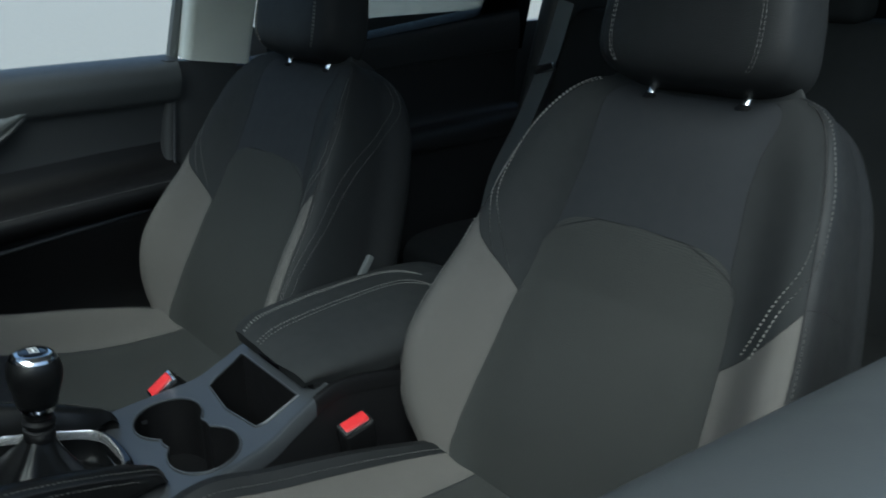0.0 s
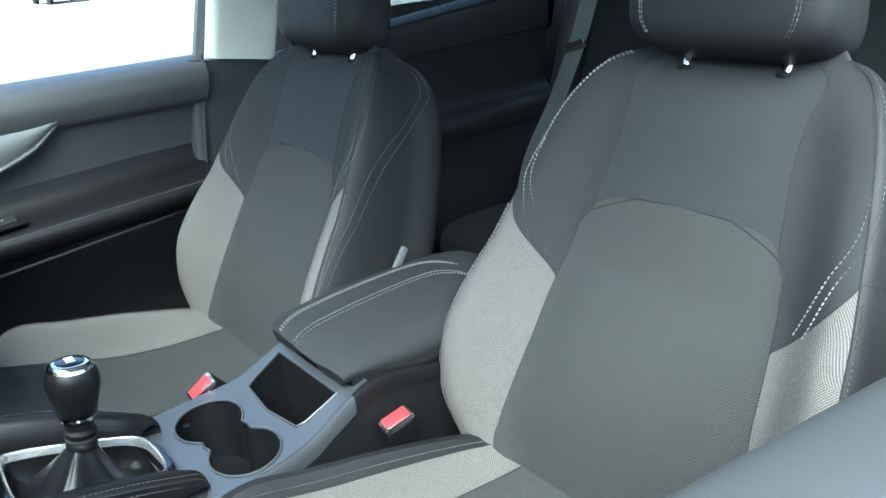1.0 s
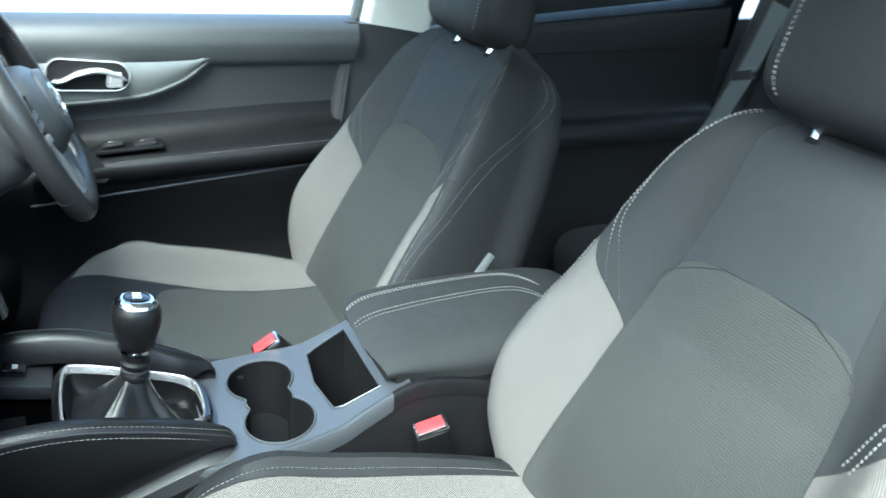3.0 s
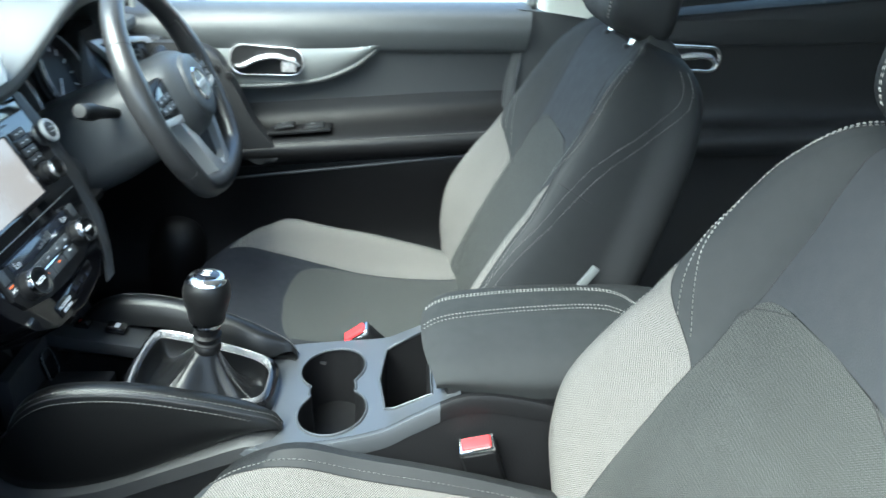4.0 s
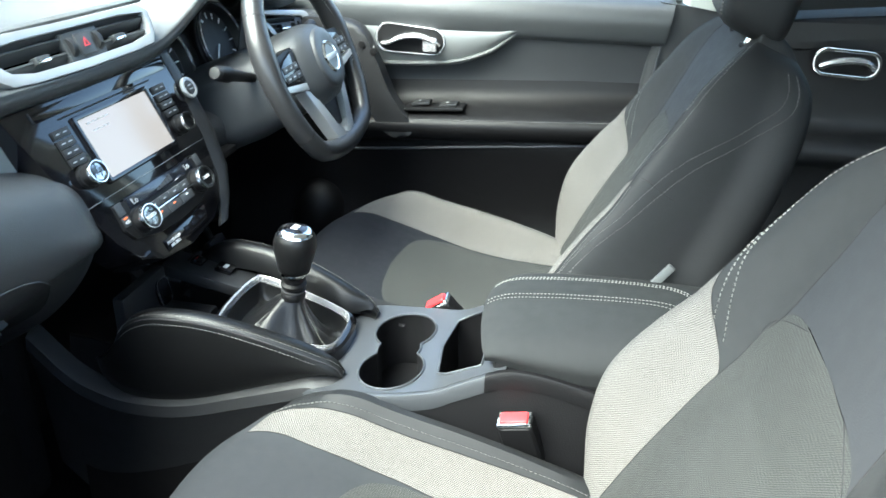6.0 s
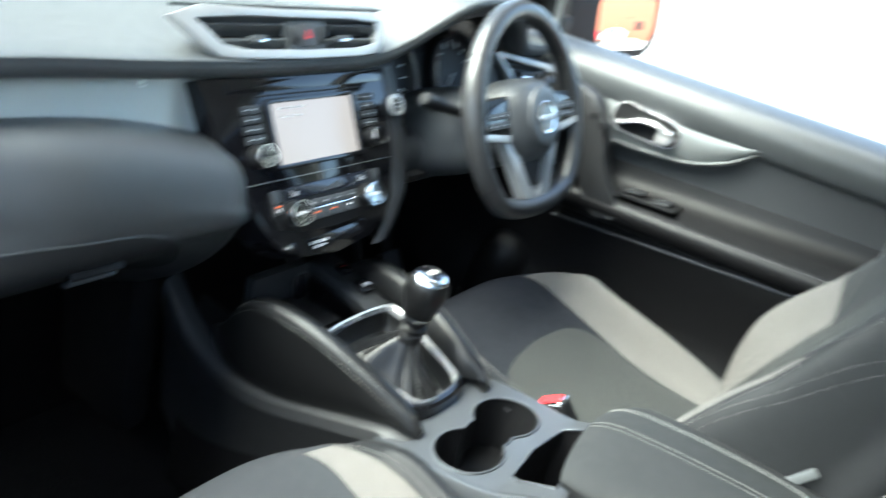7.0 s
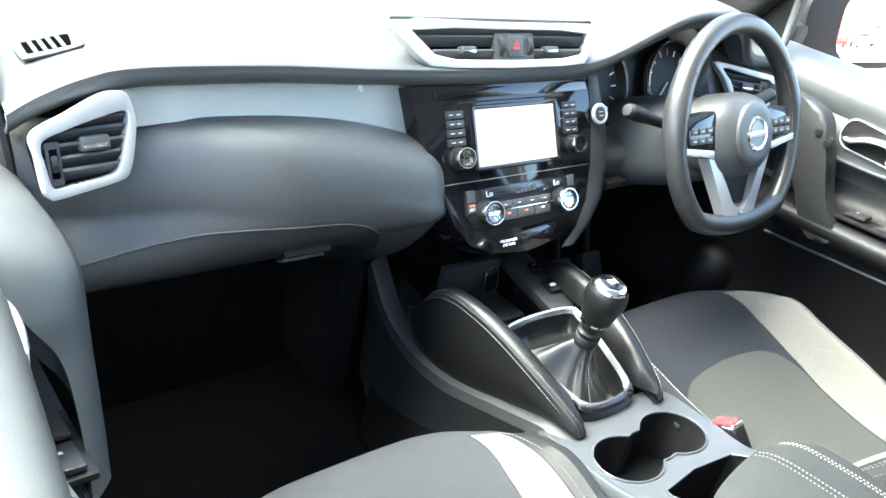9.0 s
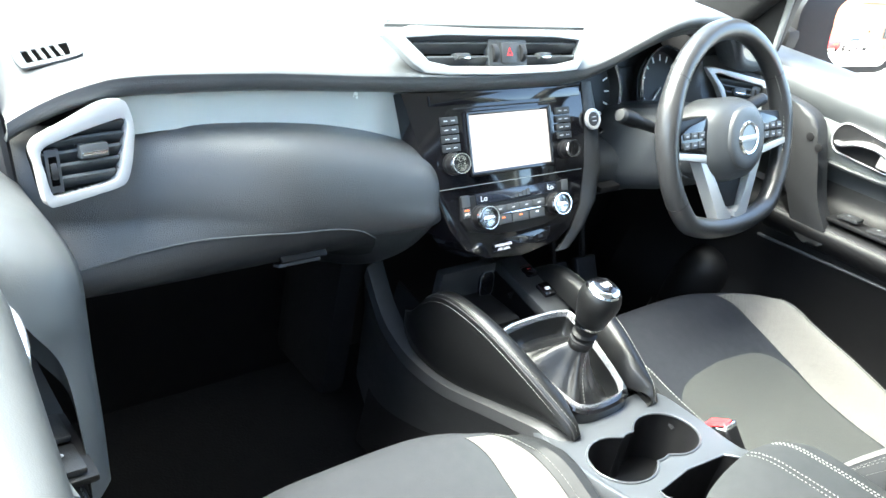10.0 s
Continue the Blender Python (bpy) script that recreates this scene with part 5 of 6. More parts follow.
part("collar_ring", lathe([(0.0145, 0.0245), (0.0215, 0.026), (0.0222, 0.0285), (0.0212, 0.031), (0.0145, 0.032)], ax), CHROME, gear)
def knob_row(r, h, sq):
    return [ax @ Vector((r * math.copysign(abs(math.cos(a)) ** sq, math.cos(a)), 1.12 * r * math.copysign(abs(math.sin(a)) ** sq, math.sin(a)), h)) for a in np.linspace(0, 2 * math.pi, 33)[:-1]]
part("knob", grid([knob_row(0.0177, 0.031, 1), knob_row(0.0219, 0.0325, 0.95), knob_row(0.0229, 0.039, 0.92), knob_row(0.0248, 0.049, 0.90), knob_row(0.0276, 0.060, 0.88), knob_row(0.0291, 0.070, 0.88), knob_row(0.0287, 0.079, 0.88), knob_row(0.0268, 0.0865, 0.88), knob_row(0.0238, 0.0918, 0.88)], True)[0], LEATHER, gear, "black leather knob", auto=80)
bm, vs = grid([knob_row(0.0245, 0.0908, 0.88), knob_row(0.0233, 0.0940, 0.88), knob_row(0.0203, 0.0968, 0.88), knob_row(0.0177, 0.0980, 0.88), knob_row(0.0158, 0.0982, 0.88)], True)
part("knob_cap", bm, CHROME, gear, "chrome cap")
bm, vs = grid([knob_row(0.0163, 0.0978, 0.88), knob_row(0.0139, 0.0992, 0.88), knob_row(0.0086, 0.1000, 0.9), knob_row(0.0021, 0.1003, 0.9)], True)
bm.faces.new(vs[-1])
pl = part("shift_plate", bm, GLOSS_BLACK, gear)
for i in range(3):
    part("shift_mark", box(ax @ Vector((-0.006 + 0.006 * i, 0, 0.1006)), (0.0011, 0.011, 0.0005), 0, ax.to_3x3()), WHITE_MARK, pl)
part("shift_mark", box(ax @ Vector((0, 0, 0.1006)), (0.013, 0.0011, 0.0005), 0, ax.to_3x3()), WHITE_MARK, pl)

# leather knee pads either side of the lever
place()
RIDGE = [(0.098, 0.742, 0.083), (0.106, 0.755, 0.086), (0.125, 0.766, 0.092), (0.19, 0.792, 0.105), (0.26, 0.811, 0.114), (0.32, 0.815, 0.119), (0.355, 0.808, 0.121), (0.382, 0.788, 0.120), (0.400, 0.755, 0.116)]
HEM = [(0.100, 0.738, 0.081), (0.112, 0.738, 0.086), (0.14, 0.734, 0.091), (0.205, 0.709, 0.098), (0.28, 0.683, 0.106), (0.35, 0.672, 0.110), (0.395, 0.680, 0.111), (0.425, 0.702, 0.110), (0.432, 0.730, 0.109)]
for sx, nm in ((-1, "passenger"), (1, "driver")):
    kp = thing("console_pad", "stitched black leatherette pad along the console", "console pad", (sx * 0.11, 0.2, 0.7), "console pads")
    rows, ridge = [], []
    for (y, zt, x), (yb, zb, xb) in zip(smooth_line(RIDGE, 6), smooth_line(HEM, 6)):
        t = min(1.0, max(0.0, (y - 0.10) / 0.04))
        sec = [(x - 0.010 - 0.020 * t, y, zt - 0.030 * t - 0.004), (x - 0.008 - 0.018 * t, y, zt - 0.006), (x - 0.006 - 0.012 * t, y, zt + 0.001), (x - 0.004, y, zt), (x + 0.001, y, zt - 0.006)]
        side = [(x + (xb - x) * u + 0.008 * math.sin(math.pi * u), y + (yb - y) * u, (zt - 0.006) + (zb - zt + 0.006) * u) for u in (0.15, 0.35, 0.6, 0.85, 1.0)]
        rows.append([Vector((sx * a, b, c)) for a, b, c in sec + side + [(xb - 0.012, yb, zb - 0.004)]])
        ridge.append(Vector((sx * (x + 0.0005), y, zt - 0.0045)))
    bm, vs = grid(rows)
    bm.faces.new(vs[0])
    bm.faces.new(vs[-1])
    part("pad_body", bm, LEATHER, kp, auto=60)
    thread([p + Vector((-sx * 0.0032, 0, 0.0036)) for p in ridge], [Vector((sx * 0.5, 0, 0.85))] * len(ridge), kp, wide=0.0004)
    thread([p + Vector((sx * 0.0022, 0, -0.0075)) for p in ridge], [Vector((sx * 0.9, 0, 0.4))] * len(ridge), kp, wide=0.0004)
    part("pad_piping", tube([p + Vector((sx * 0.0008, 0, -0.0012)) for p in ridge], 0.0011, sides=6), RUBBER, kp)
# curved foot of the console under the pads
FOOT = [(0.060, 0.716, 0.112), (0.10, 0.718, 0.111), (0.14, 0.712, 0.111), (0.22, 0.688, 0.116), (0.31, 0.662, 0.122), (0.38, 0.657, 0.125), (0.43, 0.668, 0.127), (0.47, 0.690, 0.128), (0.52, 0.74, 0.128)]
for sx in (-1, 1):
    tr_ = thing("console_foot_trim", "curved satin dark trim along the console's foot", "trim", (sx * 0.12, 0.2, 0.6), "console trims")
    rows = []
    for y, z, x in smooth_line(FOOT, 6):
        up_ = 0.004 + 0.018 * min(1.0, max(0.0, (y - 0.06) / 0.08))
        rows.append([Vector((sx * (x - 0.030), y, z + up_ + 0.003)), Vector((sx * (x - 0.012), y, z + up_)), Vector((sx * (x - 0.003), y, z + up_ - 0.005)), Vector((sx * (x + 0.001), y, z + 0.002)), Vector((sx * (x - 0.002), y, z - 0.006)), Vector((sx * (x - 0.012), y, z - 0.06)), Vector((sx * (x - 0.02), y, z - 0.20))])
    part("trim_body", thicken(grid(rows)[0], 0.004), PLASTIC_DARK, tr_)
place((0.975, 0), (0.862, 0.083), (0.928, 0.062))
# front tray under the stack with socket and switches
tray = thing("front_tray", "dark tray under the centre stack with switches", "storage tray", (0, 0.32, 0.74))
part("tray_base", box((-0.025, 0.335, 0.735), (0.10, 0.12, 0.02), 0.006), PLASTIC_BLACK, tray)
part("tray_back", box((-0.022, 0.380, 0.760), (0.112, 0.02, 0.075), 0.005), PLASTIC_DARK, tray)
part("socket", prism(rounded(0.026, 0.042, 0.009), 0.008, axes((0.014, 0.369, 0.762), X, (0, -1, 0.2)), 0.002), GLOSS_BLACK, tray, "gloss black socket cover")
part("socket_rim", tube([axes((0.014, 0.369, 0.762), X, (0, -1, 0.2)) @ Vector((x, y, 0.007)) for x, y in rounded(0.028, 0.044, 0.010)], 0.0009, closed=True, sides=6), PLASTIC_SOFT, tray)
tilt = Euler((radians(10), 0, 0)).to_matrix()
part("switch_bank", box((0.074, 0.315, 0.768), (0.056, 0.15, 0.020), 0.005, tilt), PLASTIC_DARK, tray)
part("parking_brake_switch", box((0.080, 0.288, 0.778), (0.024, 0.030, 0.008), 0.003, tilt), GLOSS_BLACK, tray)
part("hold_switch", box((0.083, 0.338, 0.785), (0.022, 0.022, 0.006), 0.003, tilt), GLOSS_BLACK, tray)
part("switch_mark", box((0.080, 0.286, 0.7822), (0.011, 0.007, 0.0006), 0, tilt), GREY_MARK, tray)
part("switch_edge", box((0.083, 0.352, 0.789), (0.024, 0.002, 0.002), 0.0005, tilt), CHROME, tray)
part("red_lamp", box((0.083, 0.342, 0.7886), (0.008, 0.002, 0.0006), 0, tilt), RED, tray)

# armrest
arm = thing("armrest", "padded charcoal armrest lid with twin white stitching", "armrest", (0, -0.35, 0.74))
def arm_p(q, v):
    """q across from -4 to 4 over the lid, v along from 0 (front) to 1 (rear)."""
    sg, q = (1, q) if q >= 0 else (-1, -q)
    y = -0.190 - 0.38 * v
    hw = table([(0, .096), (.06, .104), (.3, .106), (.7, .100), (1, .09)])(v)
    zt = table([(0, .808), (.04, .819), (.1, .826), (.4, .835), (.75, .838), (.95, .831), (1, .818)])(v)
    dp = table([(0, 0.35), (.12, 0.6), (.4, 0.85), (1, 0.9)])(v)
    pts = [(0, zt + .006), (hw * .5, zt + .004), (hw * .82, zt - .004), (hw * .99, zt - .028 * dp), (hw * .93, zt - .072 * dp)] if sg > 0 else [(0, zt + .006), (hw * .5, zt - .003), (hw * .84, zt - .018 * dp), (hw * 1.0, zt - .044 * dp), (hw * .93, zt - .078 * dp)]
    x, z = at_line(pts, q)
    yy = y + 0.016 * (1 - (x / hw) ** 2) * (1 - min(1, v * 5)) - 0.012 * max(0, (0.80 - z) / 0.05) * max(0, 1 - v * 8)
    return Vector((sg * x + 0.006, yy, z))
rows = [[arm_p(q, v) for q in np.linspace(-4, 4, 49)] for v in np.linspace(0, 1, 30)]
bm, vs = grid(rows)
bm.faces.new(vs[0])
bm.faces.new(vs[-1])
part("lid", bm, FABRIC_DARK, arm, "charcoal leatherette lid", auto=50)
for q_ in (-0.10, 0.06, 0.95, 1.10):
    stitches(arm_p, [(q_, .01), (q_ + 0.04, .3), (q_ + 0.04, .60), (q_ - 0.3, .72), (q_ - 1.0, .78)], arm, off=0.0002, long=0.0028, gap=0.0026, wide=0.00013)
part("lid_latch", box((0.006, -0.196, 0.788), (0.06, 0.012, 0.012), 0.003), GLOSS_BLACK, arm)
part("box", box((0.004, -0.39, 0.745), (0.190, 0.37, 0.09), 0.01), PLASTIC_BLACK, arm)


# ---- doors ----
place((1.02, 0), (0.953, 0.045), (0.959, 0.036))
def front_door(s, xi, label, rear_y):
    """A closed front door's inside; s is +1 on the right, xi the panel's distance from the middle."""
    door = thing("front_door", label, "car door", (s * (xi + 0.06), 0.1, 0.5), "front doors")
    y0, y1 = rear_y, 0.62

    def P(x, y, z):
        return Vector((s * (xi + x), y, z))
    re = table([(0.40, 0.10), (0.75, 0.055), (0.95, 0.028), (1.15, 0.0)])

    bow = (lambda y: 0.0) if s > 0 else (lambda y: 0.022 * min(1.0, max(0.0, (0.10 - y) / 0.25)))

    def rowz(zs):
        rows = []
        for x, z in zs:
            ys = [y0 + re(z) + (y1 - y0 - re(z)) * t for t in np.linspace(0, 1, 30)]
            rows.append([P(x + (bow(y) if z > 1.05 else 0.0), y, z) for y in ys])
        return rows
    # sill pad, upper panel, armrest, lower panel
    low = 0.036 if s > 0 else 0.042
    part("sill_pad", thicken(grid([[p - Vector((0, 0, low)) for p in row] for row in rowz(smooth_line([(0.115, 1.105), (0.11, 1.138), (0.09, 1.152), (0.05, 1.153), (0.012, 1.140), (-0.004, 1.110), (0.004, 1.075), (0.016, 1.062)], 5))])[0], 0.004), SILL, door, "soft dark sill pad")
    part("upper_panel", thicken(grid(rowz([(0.018, 1.068), (0.024, 1.04), (0.034, 0.99), (0.044, 0.94), (0.046, 0.905), (0.038, 0.87)]))[0], 0.004), PLASTIC, door)
    arm_rows = []
    for t in np.linspace(0, 1, 30):
        y = y0 + 0.03 + (0.26 - y0) * t
        za = (0.888 if s > 0 else 0.902) - 0.035 * t
        arm_rows.append([P(x, y, z) for x, z in smooth_line([(0.040, za + 0.060), (0.032, za + 0.030), (0.012, za + 0.012), (-0.018, za + 0.004), (-0.044, za - 0.003), (-0.054, za - 0.016), (-0.050, za - 0.036), (-0.030, za - 0.055), (0.02, za - 0.06)], 4)])
    bm, vs = grid(arm_rows)
    bm.faces.new(vs[0])
    bm.faces.new(vs[-1])
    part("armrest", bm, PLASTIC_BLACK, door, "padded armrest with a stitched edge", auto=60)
    pts = [r[17] + Vector((0, 0, 0.001)) for r in arm_rows]
    thread(pts, [Vector((-s * 0.5, 0, 0.8))] * len(pts), door)
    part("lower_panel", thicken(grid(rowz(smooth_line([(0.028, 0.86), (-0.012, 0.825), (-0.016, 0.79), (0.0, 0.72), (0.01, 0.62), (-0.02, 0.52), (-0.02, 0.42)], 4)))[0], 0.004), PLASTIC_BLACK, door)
    line = [P(-0.019, y0 + 0.07 + (0.30 - y0 - 0.07) * t, 0.826 - 0.056 * t) for t in np.linspace(0, 1, 20)]
    part("pocket_edge", tube(line, 0.0035), PLASTIC, door)
    # satin band with the handle
    band = []
    for t in np.linspace(0, 1, 34):
        y = 0.53 - (0.53 + 0.052) * t
        top = 1.066 - 0.018 * t
        low = table([(0, 1.02), (0.25, 0.975), (0.5, 0.963), (0.75, 0.972), (0.9, 1.0), (1, 1.043)])(t)
        band.append([P(0.016 - 0.010 * math.sin(math.pi * u), y, top + (low - top) * u) for u in np.linspace(0, 1, 8)])
    part("satin_band", thicken(grid(band)[0], 0.004), DOOR_SATIN, door, "satin silver band")
    edge = [r[-1] + Vector((-s * 0.004, 0, -0.004)) for r in band]
    part("band_lip", tube(edge, 0.0055), PLASTIC_SOFT, door)
    mh = axes(P(0.004, 0.175, 1.013), (0, s, 0.05), (-s, 0, 0))
    ho = [(x, y * (1.0 + 0.9 * x * s)) for x, y in rounded(0.150, 0.060, 0.028, 8)]
    hi_ = [(x, y * (1.0 + 0.9 * x * s)) for x, y in rounded(0.143, 0.053, 0.025, 8)]
    part("handle_ring", ring(ho, hi_, 0.007, mh @ pose(0, 0, -0.002)), BRIGHT, door, "bright ring round the door handle")
    part("handle_cup", prism(hi_, 0.002, mh @ pose(0, 0, 0.001), 0), PLASTIC_BLACK, door)
    lever = smooth_line([(0.060 , 0.012, 0.004), (0.045, 0.010, 0.012), (0.015, -0.006, 0.016), (-0.02, -0.012, 0.016), (-0.05, -0.004, 0.014), (-0.064, 0.006, 0.008)], 5)
    if s < 0:
        lever = [np.array((-p[0], p[1], p[2])) for p in lever]
    part("release_lever", tube([mh @ Vector(p) for p in lever], [(0.0065 if s > 0 else 0.0045) + 0.004 * math.sin(math.pi * i / (len(lever) - 1)) for i in range(len(lever))], flat=0.6, sides=10), BRIGHT, door, "chrome release lever")
    lk = mh @ Vector((-0.045 * s, 0.004, 0.014))
    part("lock_tab", box(lk, (0.012, 0.030, 0.030), 0.005), BRIGHT, door)
    # pull handle and switch pod
    ax_ = -0.050 if s > 0 else -0.080
    pull = smooth_line([(0.43, 1.045), (0.36, 1.058), (0.275, 1.044), (0.238, 0.985), (0.200, 0.900), (0.158, 0.845), (0.160, 0.825), (0.185, 0.812), (0.222, 0.828), (0.258, 0.880), (0.300, 0.945), (0.345, 0.975), (0.40, 0.975), (0.43, 0.99)], 5, True)
    mp = Matrix(((0, 0, -s, s * (xi + ax_ + 0.034)), (1, 0, 0, 0), (0, 1, 0, 0), (0, 0, 0, 1)))
    if s > 0:
        part("pull_handle", prism([tuple(p) for p in pull[::-1]], 0.036, mp, 0.011, 4), PLASTIC_DARK, door, "dark grained pull handle", auto=60)
    else:
        rows = []
        for (xa, ya, za), (xb, yb, zb) in zip(smooth_line(GRIP_IN, 5), smooth_line(GRIP_OUT, 5)):
            a, b = Vector((xa, ya, za)), Vector((xb, yb, zb))
            n = Vector((0.55, -0.25, 0.80)) * (0.10 * (a - b).length)
            rows.append([a + Vector((-0.016, 0.004, -0.026)), a + Vector((-0.003, 0.001, -0.009)), a, a.lerp(b, 0.12) + n * 0.55, a.lerp(b, 0.35) + n, a.lerp(b, 0.7) + n * 0.8, a.lerp(b, 0.93) + n * 0.2, b, b + Vector((0.002, 0.004, -0.014)), b + Vector((0.006, 0.006, -0.034))])
        rows = [[Vector((p.x / 1.02, (p.y - 0.045) / 0.953, (p.z - 0.036) / 0.959)) for p in r] for r in rows]
        part("pull_handle", grid(rows)[0], SILL, door, "soft grained panel sweeping down into the pull handle", auto=60)
        part("grip_rib", tube([P(-0.004, 0.235, 0.945), P(-0.020, 0.19, 0.905), P(-0.040, 0.165, 0.875)], 0.006), PLASTIC, door)
        part("grip_pocket", thicken(grid([[P(x, y, z) for y in (0.40, 0.30, 0.20, 0.13)] for x, z in ((0.030, 1.02), (0.022, 0.95), (0.0, 0.885), (-0.06, 0.875))])[0], 0.003), PLASTIC_BLACK, door, "black pocket behind the handle")
    if s > 0:
        part("front_pod", box(P(0.006, 0.44, 1.0), (0.07, 0.14, 0.13), 0.02), PLASTIC, door)
    for i in range(2 if s > 0 else 0):
        part("mirror_switch", lathe([(0.0075, 0), (0.0075, 0.003), (0, 0.004)], axes(P(ax_ - 0.001, 0.264 - 0.024 * i, 1.008 - 0.014 * i), Z, (-s, 0, 0))), PLASTIC_BLACK, door)
    wx_, wz_, wy_ = (-0.012, 0.0, 0.115) if s > 0 else (-0.037, 0.008, 0.158)
    sw = part("switch_plate", box(P(wx_, wy_, 0.876 + wz_), (0.046, 0.13 if s > 0 else 0.095, 0.008), 0.004, Euler((radians(-4), 0, 0)).to_matrix()), PLASTIC_BLACK, door)
    for yy in ((wy_ + 0.030, wy_ - 0.030) if s > 0 else (wy_ + 0.020, wy_ - 0.022)):
        k = part("window_switch", box(P(wx_, yy, 0.884 + wz_), (0.030, 0.040, 0.007), 0.003, Euler((radians(-8), 0, 0)).to_matrix()), PLASTIC_DARK, sw)
        part("switch_lip", box(P(wx_, yy - 0.016, 0.886 + wz_), (0.026, 0.006, 0.005), 0.002), CHROME if s > 0 else PLASTIC_BLACK, k)
        part("switch_mark", box(P(wx_, yy + 0.004, 0.8882 + wz_), (0.006, 0.004, 0.0008), 0, Euler((radians(-12), 0, 0)).to_matrix()), GREY_MARK, k)
    # outer skin and window frame
    part("outer_skin", thicken(grid(rowz([(0.115, 1.078), (0.16, 1.02), (0.20, 0.9), (0.21, 0.7), (0.17, 0.42)]))[0], 0.004), PAINT, door, "grey painted outer skin")
    part("shut_face", thicken(grid([[P(a, y0 + re(z), z) for a in (0.012, 0.12)] for z in (0.45, 0.8, 1.0, 1.09)])[0], 0.003), PAINT, door)
    part("seal", tube([P(0.06, y0 + re(z) - 0.006, z) for z in (0.45, 0.8, 1.0, 1.10)], 0.009), RUBBER, door)
    if s > 0:
        part("window_frame", tube([P(0.055, y0, 1.10), P(0.02, y0 - 0.05, 1.35), P(-0.06, y0 - 0.09, 1.63)], 0.011, flat=1.2, up=(0, 1, 0)), DOOR_SATIN, door)
    return door


# the passenger door's grip: its inner edge and its edge towards the sill
GRIP_IN = [(-0.628, 0.56, 0.995), (-0.628, 0.444, 0.998), (-0.628, 0.362, 1.006), (-0.628, 0.305, 1.010), (-0.629, 0.268, 1.002), (-0.630, 0.252, 0.975), (-0.630, 0.240, 0.945), (-0.630, 0.212, 0.886), (-0.632, 0.188, 0.842)]
GRIP_OUT = [(-0.714, 0.56, 1.055), (-0.714, 0.444, 1.058), (-0.714, 0.362, 1.060), (-0.714, 0.300, 1.058), (-0.708, 0.245, 1.040), (-0.686, 0.218, 0.998), (-0.662, 0.212, 0.956), (-0.656, 0.182, 0.898), (-0.656, 0.158, 0.848)]
front_door(1, 0.70, "dark driver's door inside with a satin band and chrome handle", -0.360)
front_door(-1, 0.70, "dark passenger door inside with its window wound down", -0.62)

rd = thing("rear_door", "dark rear door inside with a chrome handle", "car door", (0.75, -0.9, 0.5))
rows = []
for x, z in smooth_line([(0.82, 1.15), (0.80, 1.165), (0.75, 1.165), (0.722, 1.14), (0.722, 1.06), (0.728, 1.045), (0.735, 0.98), (0.735, 0.90), (0.69, 0.885), (0.67, 0.865), (0.68, 0.83), (0.72, 0.8), (0.72, 0.42)], 4):
    rows.append([Vector((x, -0.44 - 0.91 * t, z + (0.09 * t - 0.085 if z > 1.1 else 0.02 * t - 0.02))) for t in np.linspace(0, 1, 16)])
part("door_panel", thicken(grid(rows)[0], 0.004), PLASTIC_DARK, rd)
mh = axes((0.703, -0.690, 1.018), (0, 1, 0.05), (-1, 0, 0)) @ Matrix.Diagonal((0.84, 0.9, 1, 1))
part("handle_ring", ring(rounded(0.150, 0.062, 0.029, 8), rounded(0.132, 0.046, 0.022, 8), 0.008, mh @ pose(0, 0, -0.002)), CHROME, rd)
part("handle_cup", prism(rounded(0.134, 0.048, 0.022, 8), 0.002, mh, 0), PLASTIC_BLACK, rd)
part("release_lever", tube([mh @ Vector(p) for p in smooth_line([(0.055, 0.010, 0.006), (0.02, -0.006, 0.016), (-0.03, -0.010, 0.016), (-0.056, 0.004, 0.010)], 5)], 0.012, flat=0.6), BRIGHT, rd)
part("pocket_edge", tube([(0.70, -0.5, 0.83), (0.70, -1.2, 0.85)], 0.004), PLASTIC, rd)
part("outer_skin", thicken(grid([[Vector((0.88 + 0.02 * math.sin(i), y, z)) for y in np.linspace(-0.46, -1.35, 8)] for i, z in enumerate((0.42, 0.7, 0.95, 1.15))])[0], 0.004), PAINT, rd)

place((1.0, 0.035), (1, -0.005), (1.0, -0.012))
# door mirror outside the driver's window
mir = thing("door_mirror", "dark door mirror with a bright reflecting glass", "door mirror", (0.93, 0.52, 1.12))
mm = axes((0.955, 0.455, 1.160), (0.93, 0.36, 0), (-0.33, -0.94, 0.117))
rows = []
for r, h in ((0.2, -0.075), (0.6, -0.07), (0.9, -0.045), (1.0, -0.01), (1.0, 0.006), (0.93, 0.009), (0.2, 0.007)):
    rows.append([mm @ Vector((x * r, y * r, h)) for x, y in rounded(0.30, 0.178, 0.065, 8)])
bm, vs = grid(rows, True)
bm.faces.new(vs[0])
part("housing", bm, PLASTIC_BLACK, mir, "black mirror housing")
part("mirror_glass", grid([[mm @ Vector((0.038 + x * r, y * r, 0.0125 - ((x * r) ** 2 + (y * r) ** 2) / 2.4)) for x, y in rounded(0.196, 0.148, 0.05, 8)] for r in np.linspace(0.02, 1, 12)], True)[0], mirror_m, mir, "slightly convex mirror glass")
part("mirror_arm", box((0.84, 0.52, 1.125), (0.12, 0.06, 0.05), 0.015), PLASTIC_BLACK, mir)

place()
sail = thing("sail_panel", "black corner panel between the driver's window and the windscreen pillar", "trim panel", (0.70, 0.5, 1.1))
